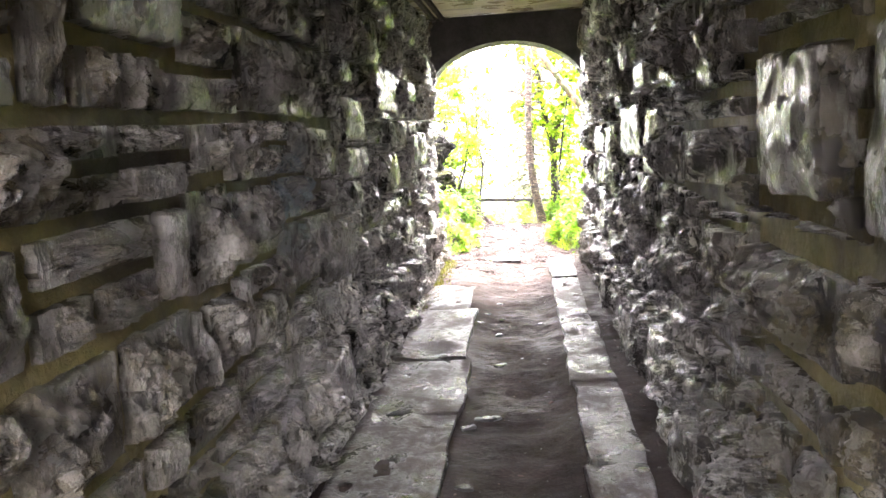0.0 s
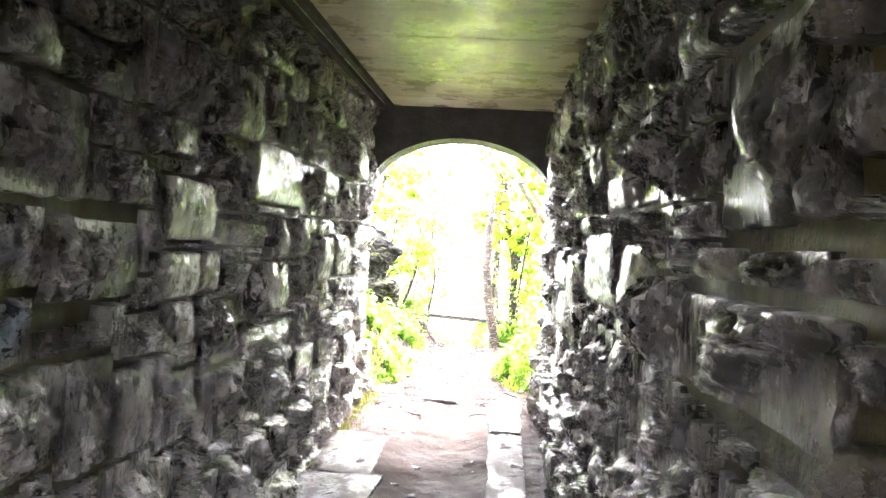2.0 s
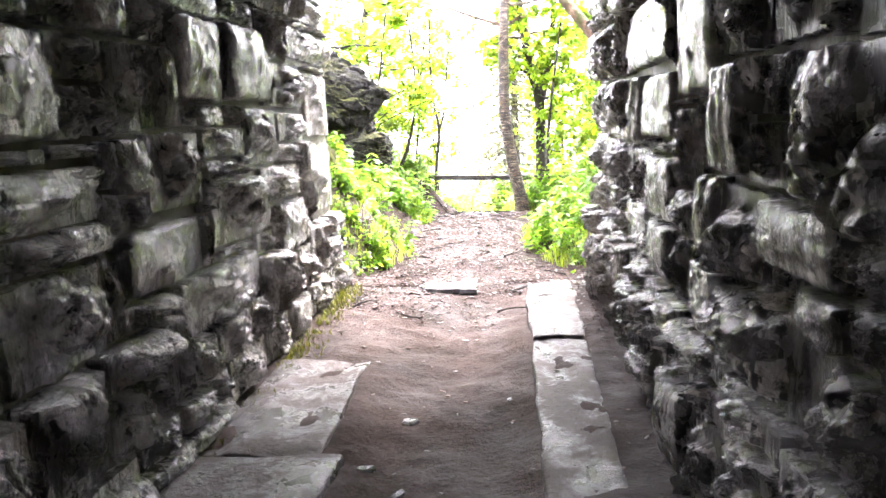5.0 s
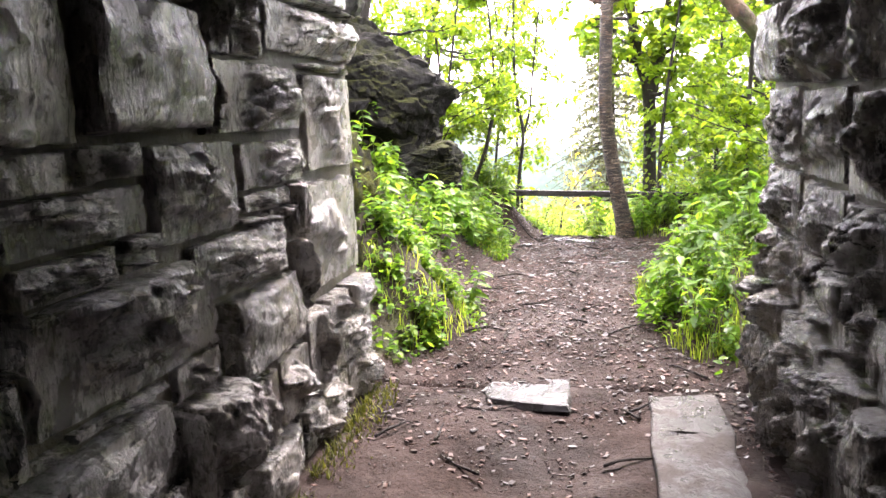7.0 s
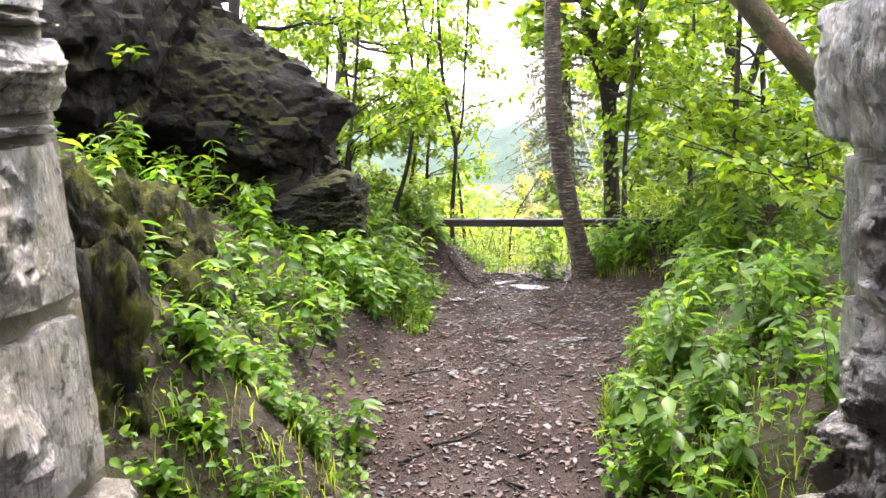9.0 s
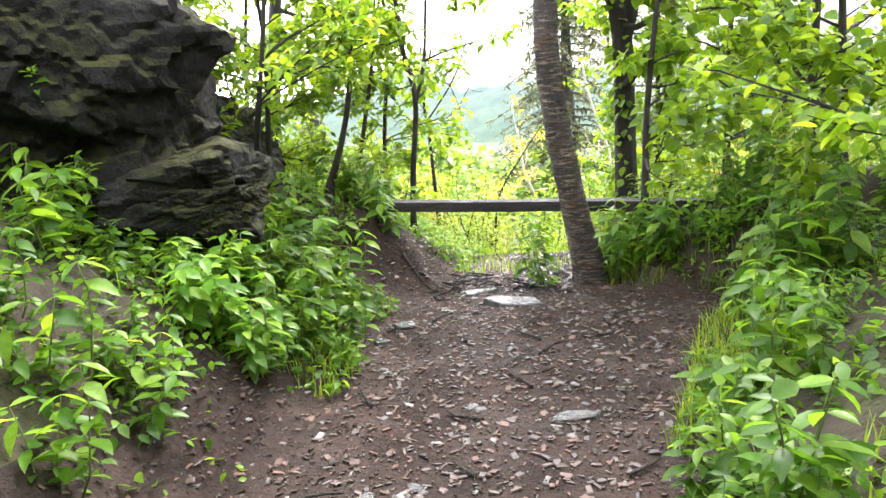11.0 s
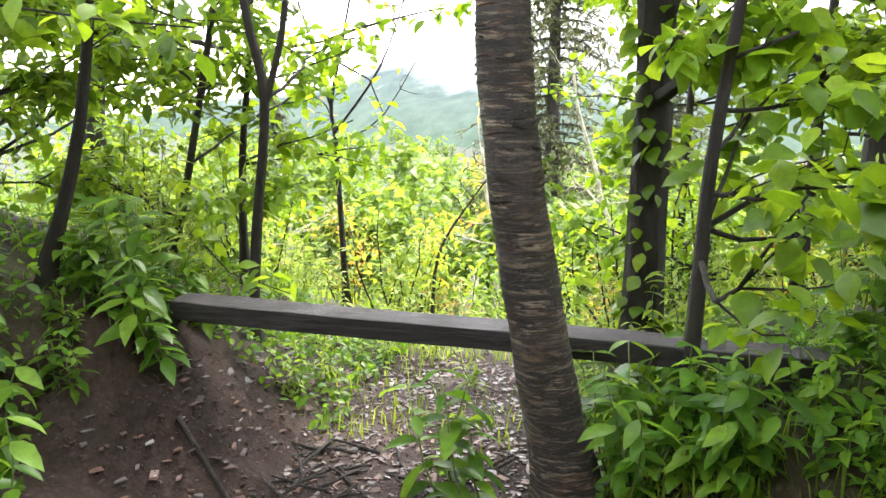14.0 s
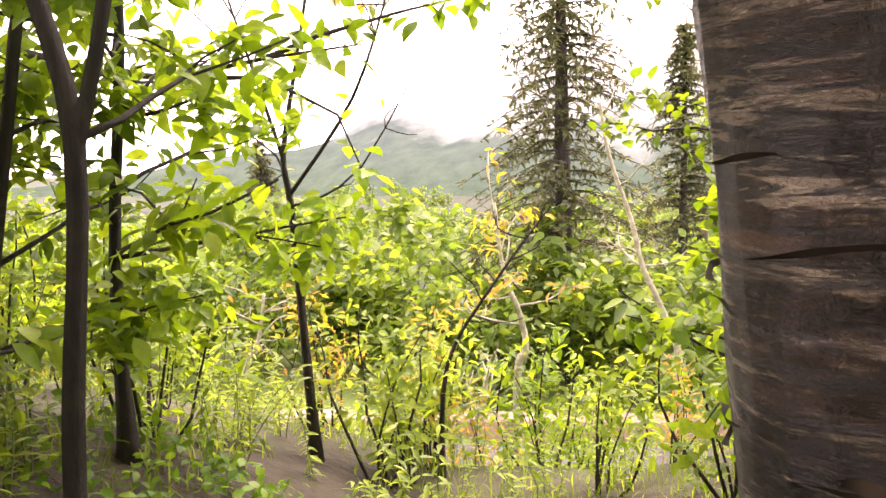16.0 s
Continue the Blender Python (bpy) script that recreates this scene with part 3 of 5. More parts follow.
def stone_wall(name, x, out, seed, known, pale, plinth, wide_joint, stone):
    """A wall of rock-faced stones whose face looks along x * out; the courses climb with the tunnel."""
    rng = np.random.default_rng(seed)
    plain = [mesh_of("stone", v, f, stone, True, 24) for v, f in FACES]
    thick = 0.5
    bm = bmesh.new()
    corners = [(x - out * 0.022, START), (x - out * thick, START), (x - out * thick, EXIT), (x - out * 0.022, EXIT)]
    low = [bm.verts.new((a, b, climb(b) - 0.3)) for a, b in corners]
    high = [bm.verts.new((a, b, climb(b) + CEILING + 0.02)) for a, b in corners]
    bm.faces.new(low[::-1])
    bm.faces.new(high)
    for i in range(4):
        bm.faces.new((low[i], low[(i + 1) % 4], high[(i + 1) % 4], high[i]))
    bmesh.ops.recalc_face_normals(bm, faces=bm.faces[:])
    wall = tagged(part(name, bm, MORTAR), "dark wet rubble stone tunnel wall with mossy mortar", "wall", kind="structure")
    rest, singles = Shell(), 0
    shear = Matrix(((1, 0, 0, 0), (0, 1, 0, 0), (0, SLOPE, 1, 0), (0, 0, 0, 1)))
    rects = courses(START, EXIT, CEILING, rng, known + pale, (0.2, 0.42))
    rects.sort(key=lambda r: (r not in pale) * 99 + (r[0] < 3.0) * 10 + (r[0] < 0.5) * 20 + max(0.0, r[2] - 2.3) * 4 - r[0] * 0.01)
    for r in rects:
        w, h = r[1] - r[0], r[3] - r[2]
        cy, cz = (r[0] + r[1]) / 2, (r[2] + r[3]) / 2
        i = int(rng.integers(len(FACES)))
        deep = rng.uniform(0.07, 0.125) * (0.6 + min(1.0, min(w, h) * 1.8))
        if r in pale:
            i, deep = 5 * int(rng.integers(4)) if r[0] < 9 else i, 0.08
        shift = plinth * max(0.0, min(1.0, (0.62 - cz) / 0.12))
        joint = 0.012 + wide_joint * max(0.0, min(1.0, (4.2 - cy) / 1.5))
        m = shear @ Matrix.Translation((x + out * (0.004 + shift * 0.8), cy, cz - SLOPE * EXIT)) @ Matrix.Diagonal((out * (deep + shift * 0.25), w - joint, h - joint, 1))
        if singles < 290:
            ob = new("stone", (PALE_MESH if r in pale else plain)[i])
            ob.parent = wall
            ob.matrix_basis = m
            singles += 1
        else:
            v = np.asarray(FACES[i][0])
            mm = np.array(m)
            f = FACES[i][1]
            rest.add(v @ mm[:3, :3].T + mm[:3, 3], [q[::-1] for q in f] if out < 0 else f)
    tagged(rest.make("stonework", stone, wall), kind="stuff").data.set_sharp_from_angle(angle=radians(24))
    return wall


def slant_slab(name, x0, x1, y0, y1, z0, z1, material):
    bm = bmesh.new()
    bmesh.ops.create_cube(bm, size=1.0)
    for v in bm.verts:
        y = (y0, y1)[v.co.y > 0]
        v.co = Vector(((x0, x1)[v.co.x > 0], y, climb(y) + (z0, z1)[v.co.z > 0]))
    return part(name, bm, material)


def tunnel():
    west = [(7.56, 8.1, 0.98, 1.32), (7.85, 8.43, 1.42, 1.8), (8.45, 9.05, 1.42, 1.82), (8.12, 8.7, 1.16, 1.31), (8.72, 9.26, 1.07, 1.4), (9.12, 9.88, 1.38, 1.66),
            (9.28, 9.88, 1.17, 1.36), (8.15, 9.05, 0.72, 1.05), (8.9, 9.66, 0.84, 1.06), (9.1, 9.7, 0.52, 0.83), (7.3, 8.04, 0.7, 0.96), (7.7, 8.72, 0.42, 0.68),
            (9.55, 10.6, 1.68, 1.9), (5.0, 5.54, 1.79, 2.1), (5.59, 6.6, 1.75, 1.9), (4.7, 5.1, 1.32, 1.51), (5.62, 6.12, 1.12, 1.48), (6.19, 7.25, 1.05, 1.25),
            (4.35, 4.7, 0.95, 1.4), (5.08, 5.52, 0.84, 1.2), (5.58, 6.35, 0.7, 1.1), (4.18, 4.84, 1.58, 1.9), (2.58, 3.0, 1.27, 1.71), (3.6, 4.47, 1.04, 1.42)]
    # The pale stones past y 9.8 carry the mouth's light in their colour.
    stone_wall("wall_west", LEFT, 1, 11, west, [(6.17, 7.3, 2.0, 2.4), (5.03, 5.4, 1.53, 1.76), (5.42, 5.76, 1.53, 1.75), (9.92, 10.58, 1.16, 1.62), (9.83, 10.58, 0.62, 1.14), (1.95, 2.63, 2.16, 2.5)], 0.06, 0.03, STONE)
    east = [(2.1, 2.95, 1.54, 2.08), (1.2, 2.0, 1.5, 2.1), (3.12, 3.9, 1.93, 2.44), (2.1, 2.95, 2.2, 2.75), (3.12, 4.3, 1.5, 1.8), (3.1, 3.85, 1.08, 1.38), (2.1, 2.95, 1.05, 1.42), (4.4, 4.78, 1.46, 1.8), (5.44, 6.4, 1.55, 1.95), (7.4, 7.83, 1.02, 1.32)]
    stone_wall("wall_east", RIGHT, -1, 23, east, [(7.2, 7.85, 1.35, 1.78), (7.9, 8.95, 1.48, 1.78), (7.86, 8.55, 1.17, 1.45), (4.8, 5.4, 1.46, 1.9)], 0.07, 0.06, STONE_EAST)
    bm = bmesh.new()
    y = EXIT
    while y > START:
        a = max(START, y - 1.15)
        got = bmesh.ops.create_cube(bm, size=1.0)["verts"]
        for v in got:
            yy = (a, y - 0.012)[v.co.y > 0]
            v.co = Vector(((LEFT - 0.5, RIGHT + 0.5)[v.co.x > 0], yy, climb(yy) + (CEILING + 0.024, CEILING + 0.5)[v.co.z > 0]))
        y = a
    tagged(part("ceiling", bm, CONCRETE), "stained damp concrete slab ceiling of the tunnel", "ceiling", kind="structure")
    # Added strips stand in for reflected light lines along the ceiling edge.
    for x in (LEFT + 0.09, LEFT + 0.2):
        tagged(slant_slab("trim", x, x + 0.045, START, EXIT - 0.36, CEILING - 0.03, CEILING + 0.022, TIMBER), "dark strip added for reflected light lines under the tunnel ceiling", "trim", kind="structure")
    # the mouth: a spandrel with a low arch, and the outer face to both sides
    mid, half, spring, crown = (LEFT + RIGHT) / 2, (RIGHT - LEFT) / 2, 2.25, 2.9
    arc = [(mid - half * math.cos(math.pi * i / 24), spring + (crown - spring) * math.sin(math.pi * i / 24)) for i in range(25)]
    bm = bmesh.new()
    y0, y1 = EXIT - 0.35, EXIT + 0.004
    rows = []
    for x, z in arc:
        rows.append([bm.verts.new((x, y0, z)), bm.verts.new((x, y1, z)), bm.verts.new((x, y1, CEILING + 0.02)), bm.verts.new((x, y0, CEILING - 0.004))])
    for a, b in zip(rows, rows[1:]):
        for i in range(4):
            bm.faces.new((a[i], b[i], b[(i + 1) % 4], a[(i + 1) % 4]))
    bmesh.ops.recalc_face_normals(bm, faces=bm.faces[:])
    tagged(part("wall_arch", bm, ARCH_STONE), "dark arched spandrel at the tunnel mouth", "wall", kind="structure")
    for name, a, b, c in (("wall_face_west", -6, LEFT - 0.5, 0), ("wall_face_east", RIGHT + 0.5, 6, 0), ("wall_face_top", LEFT - 0.5, RIGHT + 0.5, CEILING + 0.5)):
        tagged(part(name, block(a, b, EXIT - 0.35, EXIT - 0.02, c - 0.3 if c == 0 else c, 4.4, 0.01), MORTAR), "rough stone outer face of the tunnel mouth", "wall", kind="structure")
    # floor
    xs, ys = np.linspace(LEFT - 0.1, RIGHT + 0.1, 64), np.linspace(START, EXIT + 0.05, 480)
    vs = []
    for y in ys:
        for x in xs:
            worn = -0.07 * math.exp(-((x + 0.12) / 0.38) ** 4) * min(1.0, max(0.0, (EXIT - y) / 1.5)) - 0.05 * max(0.0, y - EXIT + 0.12) / 0.2
            vs.append((x, y, climb(y) + worn + 0.02 * noise.noise((x * 3, y * 3, 1)) + 0.014 * noise.noise((x * 8, y * 8, 4)) + 0.006 * noise.noise((x * 21, y * 21, 6))))
    n = len(xs)
    fs = [(j * n + i, j * n + i + 1, (j + 1) * n + i + 1, (j + 1) * n + i) for j in range(len(ys) - 1) for i in range(n - 1)]
    tagged(shape("floor", vs, fs, DIRT), "wet dark trodden dirt floor of the tunnel", "floor", kind="structure")


tunnel()


def kerb_slabs():
    rng = random.Random(4)
    for side, x0, x1, last, lo, hi in ((0, LEFT + 0.09, -0.5, 8.75, 1.0, 1.7), (1, 0.29, 0.6, 10.4, 1.3, 2.1)):
        y = last
        while y > START:
            length = rng.uniform(lo, hi)
            tilt = rng.uniform(-0.012, 0.012)
            a, b = x0 + rng.uniform(-0.015, 0.015), x1 + rng.uniform(-0.03, 0.03)
            if side == 0 and y == last:
                b -= 0.08
            bm = block(a, b, -length / 2 + 0.004, length / 2 - 0.004, -0.14, 0.022, 0.012, 6, 0.03, rng.random() * 50)
            ob = tagged(part("kerb_slab", bm, SLAB, smooth=True), "wet grey flat stone slab edging the tunnel floor", "stone slab", "slabs along the tunnel floor")
            ob.matrix_basis = pose(0, y - length / 2, climb(y - length / 2) + tilt, math.degrees(SLOPE), 0, rng.uniform(-1, 1))
            y -= length


kerb_slabs()


# ---- beam rail ----
def beam_rail():
    rail = thing("timber_rail", "long weathered dark timber beam laid as a low rail on posts", "rail", (0.0, 15.5, 0.0))
    a, b = Vector((-0.98, 0.0, 0.67)), Vector((1.1, -0.09, 0.585))
    bm = block(-0.5, 0.5, -0.065, 0.065, -0.033, 0.033, 0.006)
    bmesh.ops.subdivide_edges(bm, edges=[e for e in bm.edges if abs(e.verts[0].co.x - e.verts[1].co.x) > 0.5], cuts=14)
    for v in bm.verts:
        t = v.co.x + 0.5
        c = a.lerp(b, t)
        v.co = c + Vector((0, v.co.y, v.co.z)) + noise.noise_vector(Vector((v.co.x * 9, v.co.y * 20, v.co.z * 20))) * 0.006
    part("beam", bm, TIMBER, rail)
    for x in (0.95,):
        t = (x - a.x) / (b.x - a.x)
        c = a.lerp(b, t)
        part("post", block(x - 0.05, x + 0.05, c.y - 0.05, c.y + 0.05, -0.1, c.z - 0.03, 0.008, 1, 0.006), TIMBER, rail)


beam_rail()


# ---- crags and boulders ----
def boulder(name, label, centre, radii, seed, material, rough=0.28, cuts=5, category="rock"):
    bm = bmesh.new()
    bmesh.ops.create_icosphere(bm, subdivisions=cuts if material is MOSS else cuts + 1, radius=1.0)
    rng = np.random.default_rng(seed)
    planes = [(Vector(rng.normal(0, 1, 3)).normalized(), rng.uniform(0.68, 1.0)) for _ in range(18)]
    for v in bm.verts:
        p = v.co.normalized()
        q = p * 1.4 + Vector((seed * 3.1, 0, seed))
        w = (p + noise.noise_vector(q * 1.6) * 0.08).normalized()
        k = min([d / n.dot(w) for n, d in planes if n.dot(w) > 0.2] + [1.15])
        dist, near = noise.voronoi(Vector((q.x, q.y, q.z * 1.5)) * 2.4)
        k += rough * (0.6 * noise.noise(near[0] * 5) - 0.12 * math.exp(-(dist[1] - dist[0]) * 14))
        dist, near = noise.voronoi(Vector((q.x, q.y, q.z * 1.3)) * 6.5)
        k += rough * (0.12 * noise.noise(near[0] * 5) + 0.12 * noise.noise(q * 9) + 0.06 * noise.noise(q * 22))
        v.co = Vector((p.x * radii[0], p.y * radii[1], p.z * radii[2])) * k
    ob = part(name, bm, material, smooth=True)
    if material is CRAG:
        ob.data.set_sharp_from_angle(angle=radians(28))
    ob.location = centre
    return tagged(ob, label, category)


def rocks():
    for i, (c, r) in enumerate((((-2.2, 13.9, 1.72), (0.86, 0.7, 0.72)), ((-2.15, 13.95, 1.0), (0.8, 0.7, 0.75)), ((-2.95, 13.4, 2.3), (0.95, 0.8, 1.1)), ((-2.7, 14.6, 1.2), (0.9, 0.7, 0.9)), ((-3.6, 12.8, 2.5), (0.9, 0.9, 1.2)))):
        boulder("crag", "dark wet broken rock outcrop with mossy ledges", c, r, 31 + i, CRAG, 0.2)
    boulder("crag", "low angular slab of dark rock at the foot of the outcrop", (-1.62, 13.95, 1.02), (0.5, 0.5, 0.26), 41, CRAG, 0.16)
    boulder("crag", "dark overgrown rock at the back of the bank", (-2.6, 15.4, 1.0), (0.9, 0.8, 0.7), 42, CRAG, 0.2)
    for i, (c, r) in enumerate((((-1.62, 11.1, 0.55), (0.3, 0.32, 0.62)), ((-1.75, 11.3, 1.1), (0.34, 0.34, 0.5)), ((-1.62, 11.72, 0.62), (0.32, 0.34, 0.42)), ((-1.85, 11.9, 1.0), (0.36, 0.4, 0.42)))):
        boulder("mossy_boulder", "moss-covered boulder beside the tunnel mouth", c, r, 51 + i, MOSS, 0.5, 5)


rocks()


# ---- trees ----
def bent(a, b, rng, sag=0.12, n=6):
    """A crooked line from a to b."""
    a, b = np.asarray(a, float), np.asarray(b, float)
    size = np.linalg.norm(b - a)
    mid = rng.normal(0, sag * size, 3)
    out = []
    for i in range(n):
        t = i / (n - 1)
        out.append(a + (b - a) * t + mid * math.sin(math.pi * t) + rng.normal(0, 0.012 * size, 3) * (0 < i < n - 1))
    return out


def smooth_line(pts, n=4):
    pts = [Vector(p) for p in pts]
    out = []
    for i in range(len(pts) - 1):
        p0, p1, p2, p3 = pts[max(i - 1, 0)], pts[i], pts[i + 1], pts[min(i + 2, len(pts) - 1)]
        for j in range(n):
            t = j / n
            out.append(0.5 * ((2 * p1) + (p2 - p0) * t + (2 * p0 - 5 * p1 + 4 * p2 - p3) * t * t + (3 * p1 - p0 - 3 * p2 + p3) * t ** 3))
    return out + [pts[-1]]


def tree(name, label, trunks, radii, bark, seed, limbs=9, reach=1.0, low=0.4, leaf=None, leaves=1200, size=0.09, wide=0.6, sides=9, rise=0.5, flare=1.0, category="tree", group="", twigs=3, droop=0.35, aim=None):
    """A tree of one or more stems (lines of points from the ground up), with limbs, twigs and single leaves."""
    rng = np.random.default_rng(seed)
    base = Vector(trunks[0][0])
    ob = thing(name, label, category, base, group)
    stems = []
    for i, line in enumerate(trunks):
        sh = Shell()
        pts = smooth_line([Vector(p) - base for p in line])
        r0, r1 = radii[i] if isinstance(radii[0], tuple) else radii
        rs = [r0 + (r1 - r0) * j / (len(pts) - 1) for j in range(len(pts))]
        if i == 0:
            rs = [r * (1 + flare * math.exp(-j * 0.9)) for j, r in enumerate(rs)]
            pts[0] = pts[0] - Vector((0, 0, 0.08))
        sh.tube(pts, rs, sides, 0.12)
        sh.make("trunk" if i == 0 else "stem", bark, ob)
        stems.append((pts, rs))
    tips = []
    for i in range(limbs):
        pts, rs = stems[int(rng.integers(len(stems)))]
        t = low + (1 - low) * rng.random()
        j = min(int(t * (len(pts) - 1)), len(pts) - 1)
        a = np.array(pts[j])
        yaw = rng.uniform(0, 2 * np.pi) if aim is None else aim + rng.normal(0, 0.8)
        L = reach * rng.uniform(0.5, 1.2) * (1.15 - 0.5 * t)
        b = a + L * np.array([math.cos(yaw), math.sin(yaw), rise * rng.uniform(0.2, 1.4)])
        line = bent(a, b, rng)
        r = max(0.004, rs[j] * 0.45)
        wood = Shell()
        wood.tube(line, np.linspace(r, 0.003, len(line)), 5)
        tips.append((line, 0.35))
        for _ in range(twigs):
            k = int(rng.integers(1, len(line) - 1))
            y2 = yaw + rng.normal(0, 0.9)
            c = line[k] + L * rng.uniform(0.25, 0.55) * np.array([math.cos(y2), math.sin(y2), rng.normal(0.15, 0.4)])
            tw = bent(line[k], c, rng, 0.1, 4)
            wood.tube(tw, np.linspace(r * 0.45, 0.002, 4), 4)
            tips.append((tw, 0.1))
        wood.make("branch", bark, ob)
    if leaf and leaves and tips:
        at = []
        for _ in range(leaves):
            line, start = tips[int(rng.integers(len(tips)))]
            t = start + (1 - start) * math.sqrt(rng.random())
            x = t * (len(line) - 1)
            j = min(int(x), len(line) - 2)
            at.append(np.asarray(line[j]) * (1 - x + j) + np.asarray(line[j + 1]) * (x - j) + rng.normal(0, 0.035, 3))
        sh = Shell()
        sh.leaves(at, size, rng, droop, wide)
        sh.make("crown", leaf, ob)
    return ob


def line_at(line, z):
    """The point of a rising line at the height z."""
    for a, b in zip(line, line[1:]):
        if a[2] <= z <= b[2]:
            t = (z - a[2]) / max(1e-6, b[2] - a[2])
            return [a[i] + (b[i] - a[i]) * t for i in range(3)]
    return list(line[-1])


def peeling(ob, line, r, z0, z1, count, seed):
    """Torn strips of outer bark, curling off round the trunk."""
    rng = np.random.default_rng(seed)
    line = [tuple(p) for p in smooth_line(line)]
    sh = Shell()
    for _ in range(count):
        z = rng.uniform(z0, z1)
        c = np.array(line_at(line, z)) - np.array(ob.location)
        a0, span, h = rng.uniform(0, 6.283), rng.uniform(0.25, 1.5), 0.002 + 0.007 * rng.random() ** 2
        n = 9
        vs = []
        for i in range(n):
            t = i / (n - 1)
            a = a0 + span * t
            lift = 0.002 + 0.005 * abs(2 * t - 1) ** 3 * rng.uniform(0.3, 1.0)
            dz = 0.006 * math.sin(a * 3 + z * 40)
            hh = h * (0.35 + math.sin(math.pi * min(0.97, max(0.03, t)))) * rng.uniform(0.6, 1.2)
            for up, extra in ((-0.5, 0.0), (0.5, lift)):
                vs.append(c + np.array([math.cos(a) * (r + 0.001 + extra), math.sin(a) * (r + 0.001 + extra), dz + hh * up]))
        sh.add(vs, [(2 * i, 2 * i + 2, 2 * i + 3, 2 * i + 1) for i in range(n - 1)])
    tagged(sh.make("peeling_bark", PEEL, ob, "pale torn strips of curling bark"), kind="stuff")


def ivy(ob, line, r, z0, z1, count, seed, size=0.07):
    rng = np.random.default_rng(seed)
    line = [tuple(p) for p in smooth_line(line)]
    sh = Shell()
    for _ in range(count):
        z = rng.uniform(z0, z1)
        c = np.array(line_at(line, z)) - np.array(ob.location)
        a = rng.uniform(0, 6.283)
        sh.leaves([c + np.array([math.cos(a), math.sin(a), 0]) * r], size, rng, 0.6, 0.8, 0.7, a)
    sh.make("ivy", LEAF_TREE, ob, "green leaves climbing the trunk")


def rooted(x, y, *more):
    return [(x, y, ground_z(x, y)), *more]


def woods():
    main = rooted(0.35, 15.25, (0.235, 15.23, 0.75), (0.165, 15.215, 1.2), (0.132, 15.22, 1.65), (0.15, 15.28, 2.4), (0.2, 15.4, 3.6), (0.25, 15.5, 5.2))
    ob = tree("leaning_tree", "leaning tree trunk with dark bark peeling in pale horizontal bands", [main], (0.084, 0.06), BANDED, 1, 12, 1.5, 0.7, LEAF_TREE, 1300, 0.1, 0.6, 22, 0.5, 0.55)
    peeling(ob, main, 0.078, 0.55, 2.6, 240, 7)
    ob = tree("forked_tree", "dark forked tree grown over with ivy leaves", [rooted(0.64, 16.12, (0.64, 16.1, 0.9), (0.63, 16.1, 1.74), (0.5, 16.1, 2.2), (0.45, 16.1, 2.6), (0.3, 16.2, 3.8)), [(0.64, 16.1, 1.6), (0.75, 16.1, 2.05), (0.83, 16.1, 2.5), (0.95, 16.2, 3.8)]],
         ((0.08, 0.052), (0.056, 0.036)), BARK, 2, 22, 0.95, 0.25, LEAF_TREE, 2600, 0.1, 0.7, 10, 0.4)
    ivy(ob, [(0.64, 16.12, 0.2), (0.64, 16.1, 0.9), (0.63, 16.1, 1.74), (0.5, 16.1, 2.2)], 0.08, 0.4, 2.1, 170, 8)
    tree("sapling", "slender pale-barked sapling behind the rail", [rooted(0.68, 15.36, (0.7, 15.38, 0.8), (0.72, 15.4, 1.2), (0.79, 15.4, 1.8), (0.95, 15.5, 2.8))], (0.027, 0.012), BARK, 3, 10, 0.6, 0.3, LEAF_TREE, 500, 0.085, 0.7, 7, aim=0.6)
    tree("sapling", "dark forked sapling standing behind the rail", [rooted(-0.93, 16.05, (-0.93, 16.05, 0.5), (-0.9, 16.05, 0.85), (-0.84, 16.05, 1.35), (-0.9, 16.05, 1.7), (-0.93, 16.05, 2.3), (-0.9, 16.0, 3.2)), [(-0.85, 16.05, 1.3), (-0.76, 16.06, 1.6), (-0.72, 16.1, 2.0), (-0.6, 16.1, 3.0)], [(-0.66, 16.1, 2.5), (-0.6, 16.4, 2.45), (-0.58, 16.7, 2.2), (-0.6, 16.85, 1.95)]],
         ((0.025, 0.014), (0.015, 0.009), (0.007, 0.004)), BARK, 4, 14, 0.8, 0.5, LEAF_TREE, 1000, 0.07, 0.5, 8, 0.35, aim=2.6)
    tree("bare_sapling", "leafless thin dead sapling with spread twigs", [rooted(-1.06, 17.96, (-1.08, 17.96, 0.5), (-1.1, 17.96, 1.05), (-1.12, 17.96, 1.27), (-1.05, 17.96, 1.6), (-0.96, 17.96, 2.0)), [(-1.12, 17.96, 1.25), (-1.22, 17.96, 1.6), (-1.35, 17.96, 2.05)], [(-1.1, 17.96, 1.1), (-0.8, 17.96, 1.5), (-0.62, 17.96, 1.95)]],
         ((0.022, 0.006), (0.01, 0.004), (0.01, 0.004)), BARK, 5, 9, 0.5, 0.4, LEAF_RUST, 60, 0.07, 0.4, 6, 0.9)
    tree("bare_sapling", "dry leaning twiggy stem in the thicket", [rooted(-0.55, 18.4, (-0.5, 18.4, 0.2), (-0.25, 18.4, 0.62), (0.02, 18.4, 0.98))], (0.014, 0.004), BARK, 6, 6, 0.35, 0.4, None, 0, 0.07, 0.4, 6, 0.9)
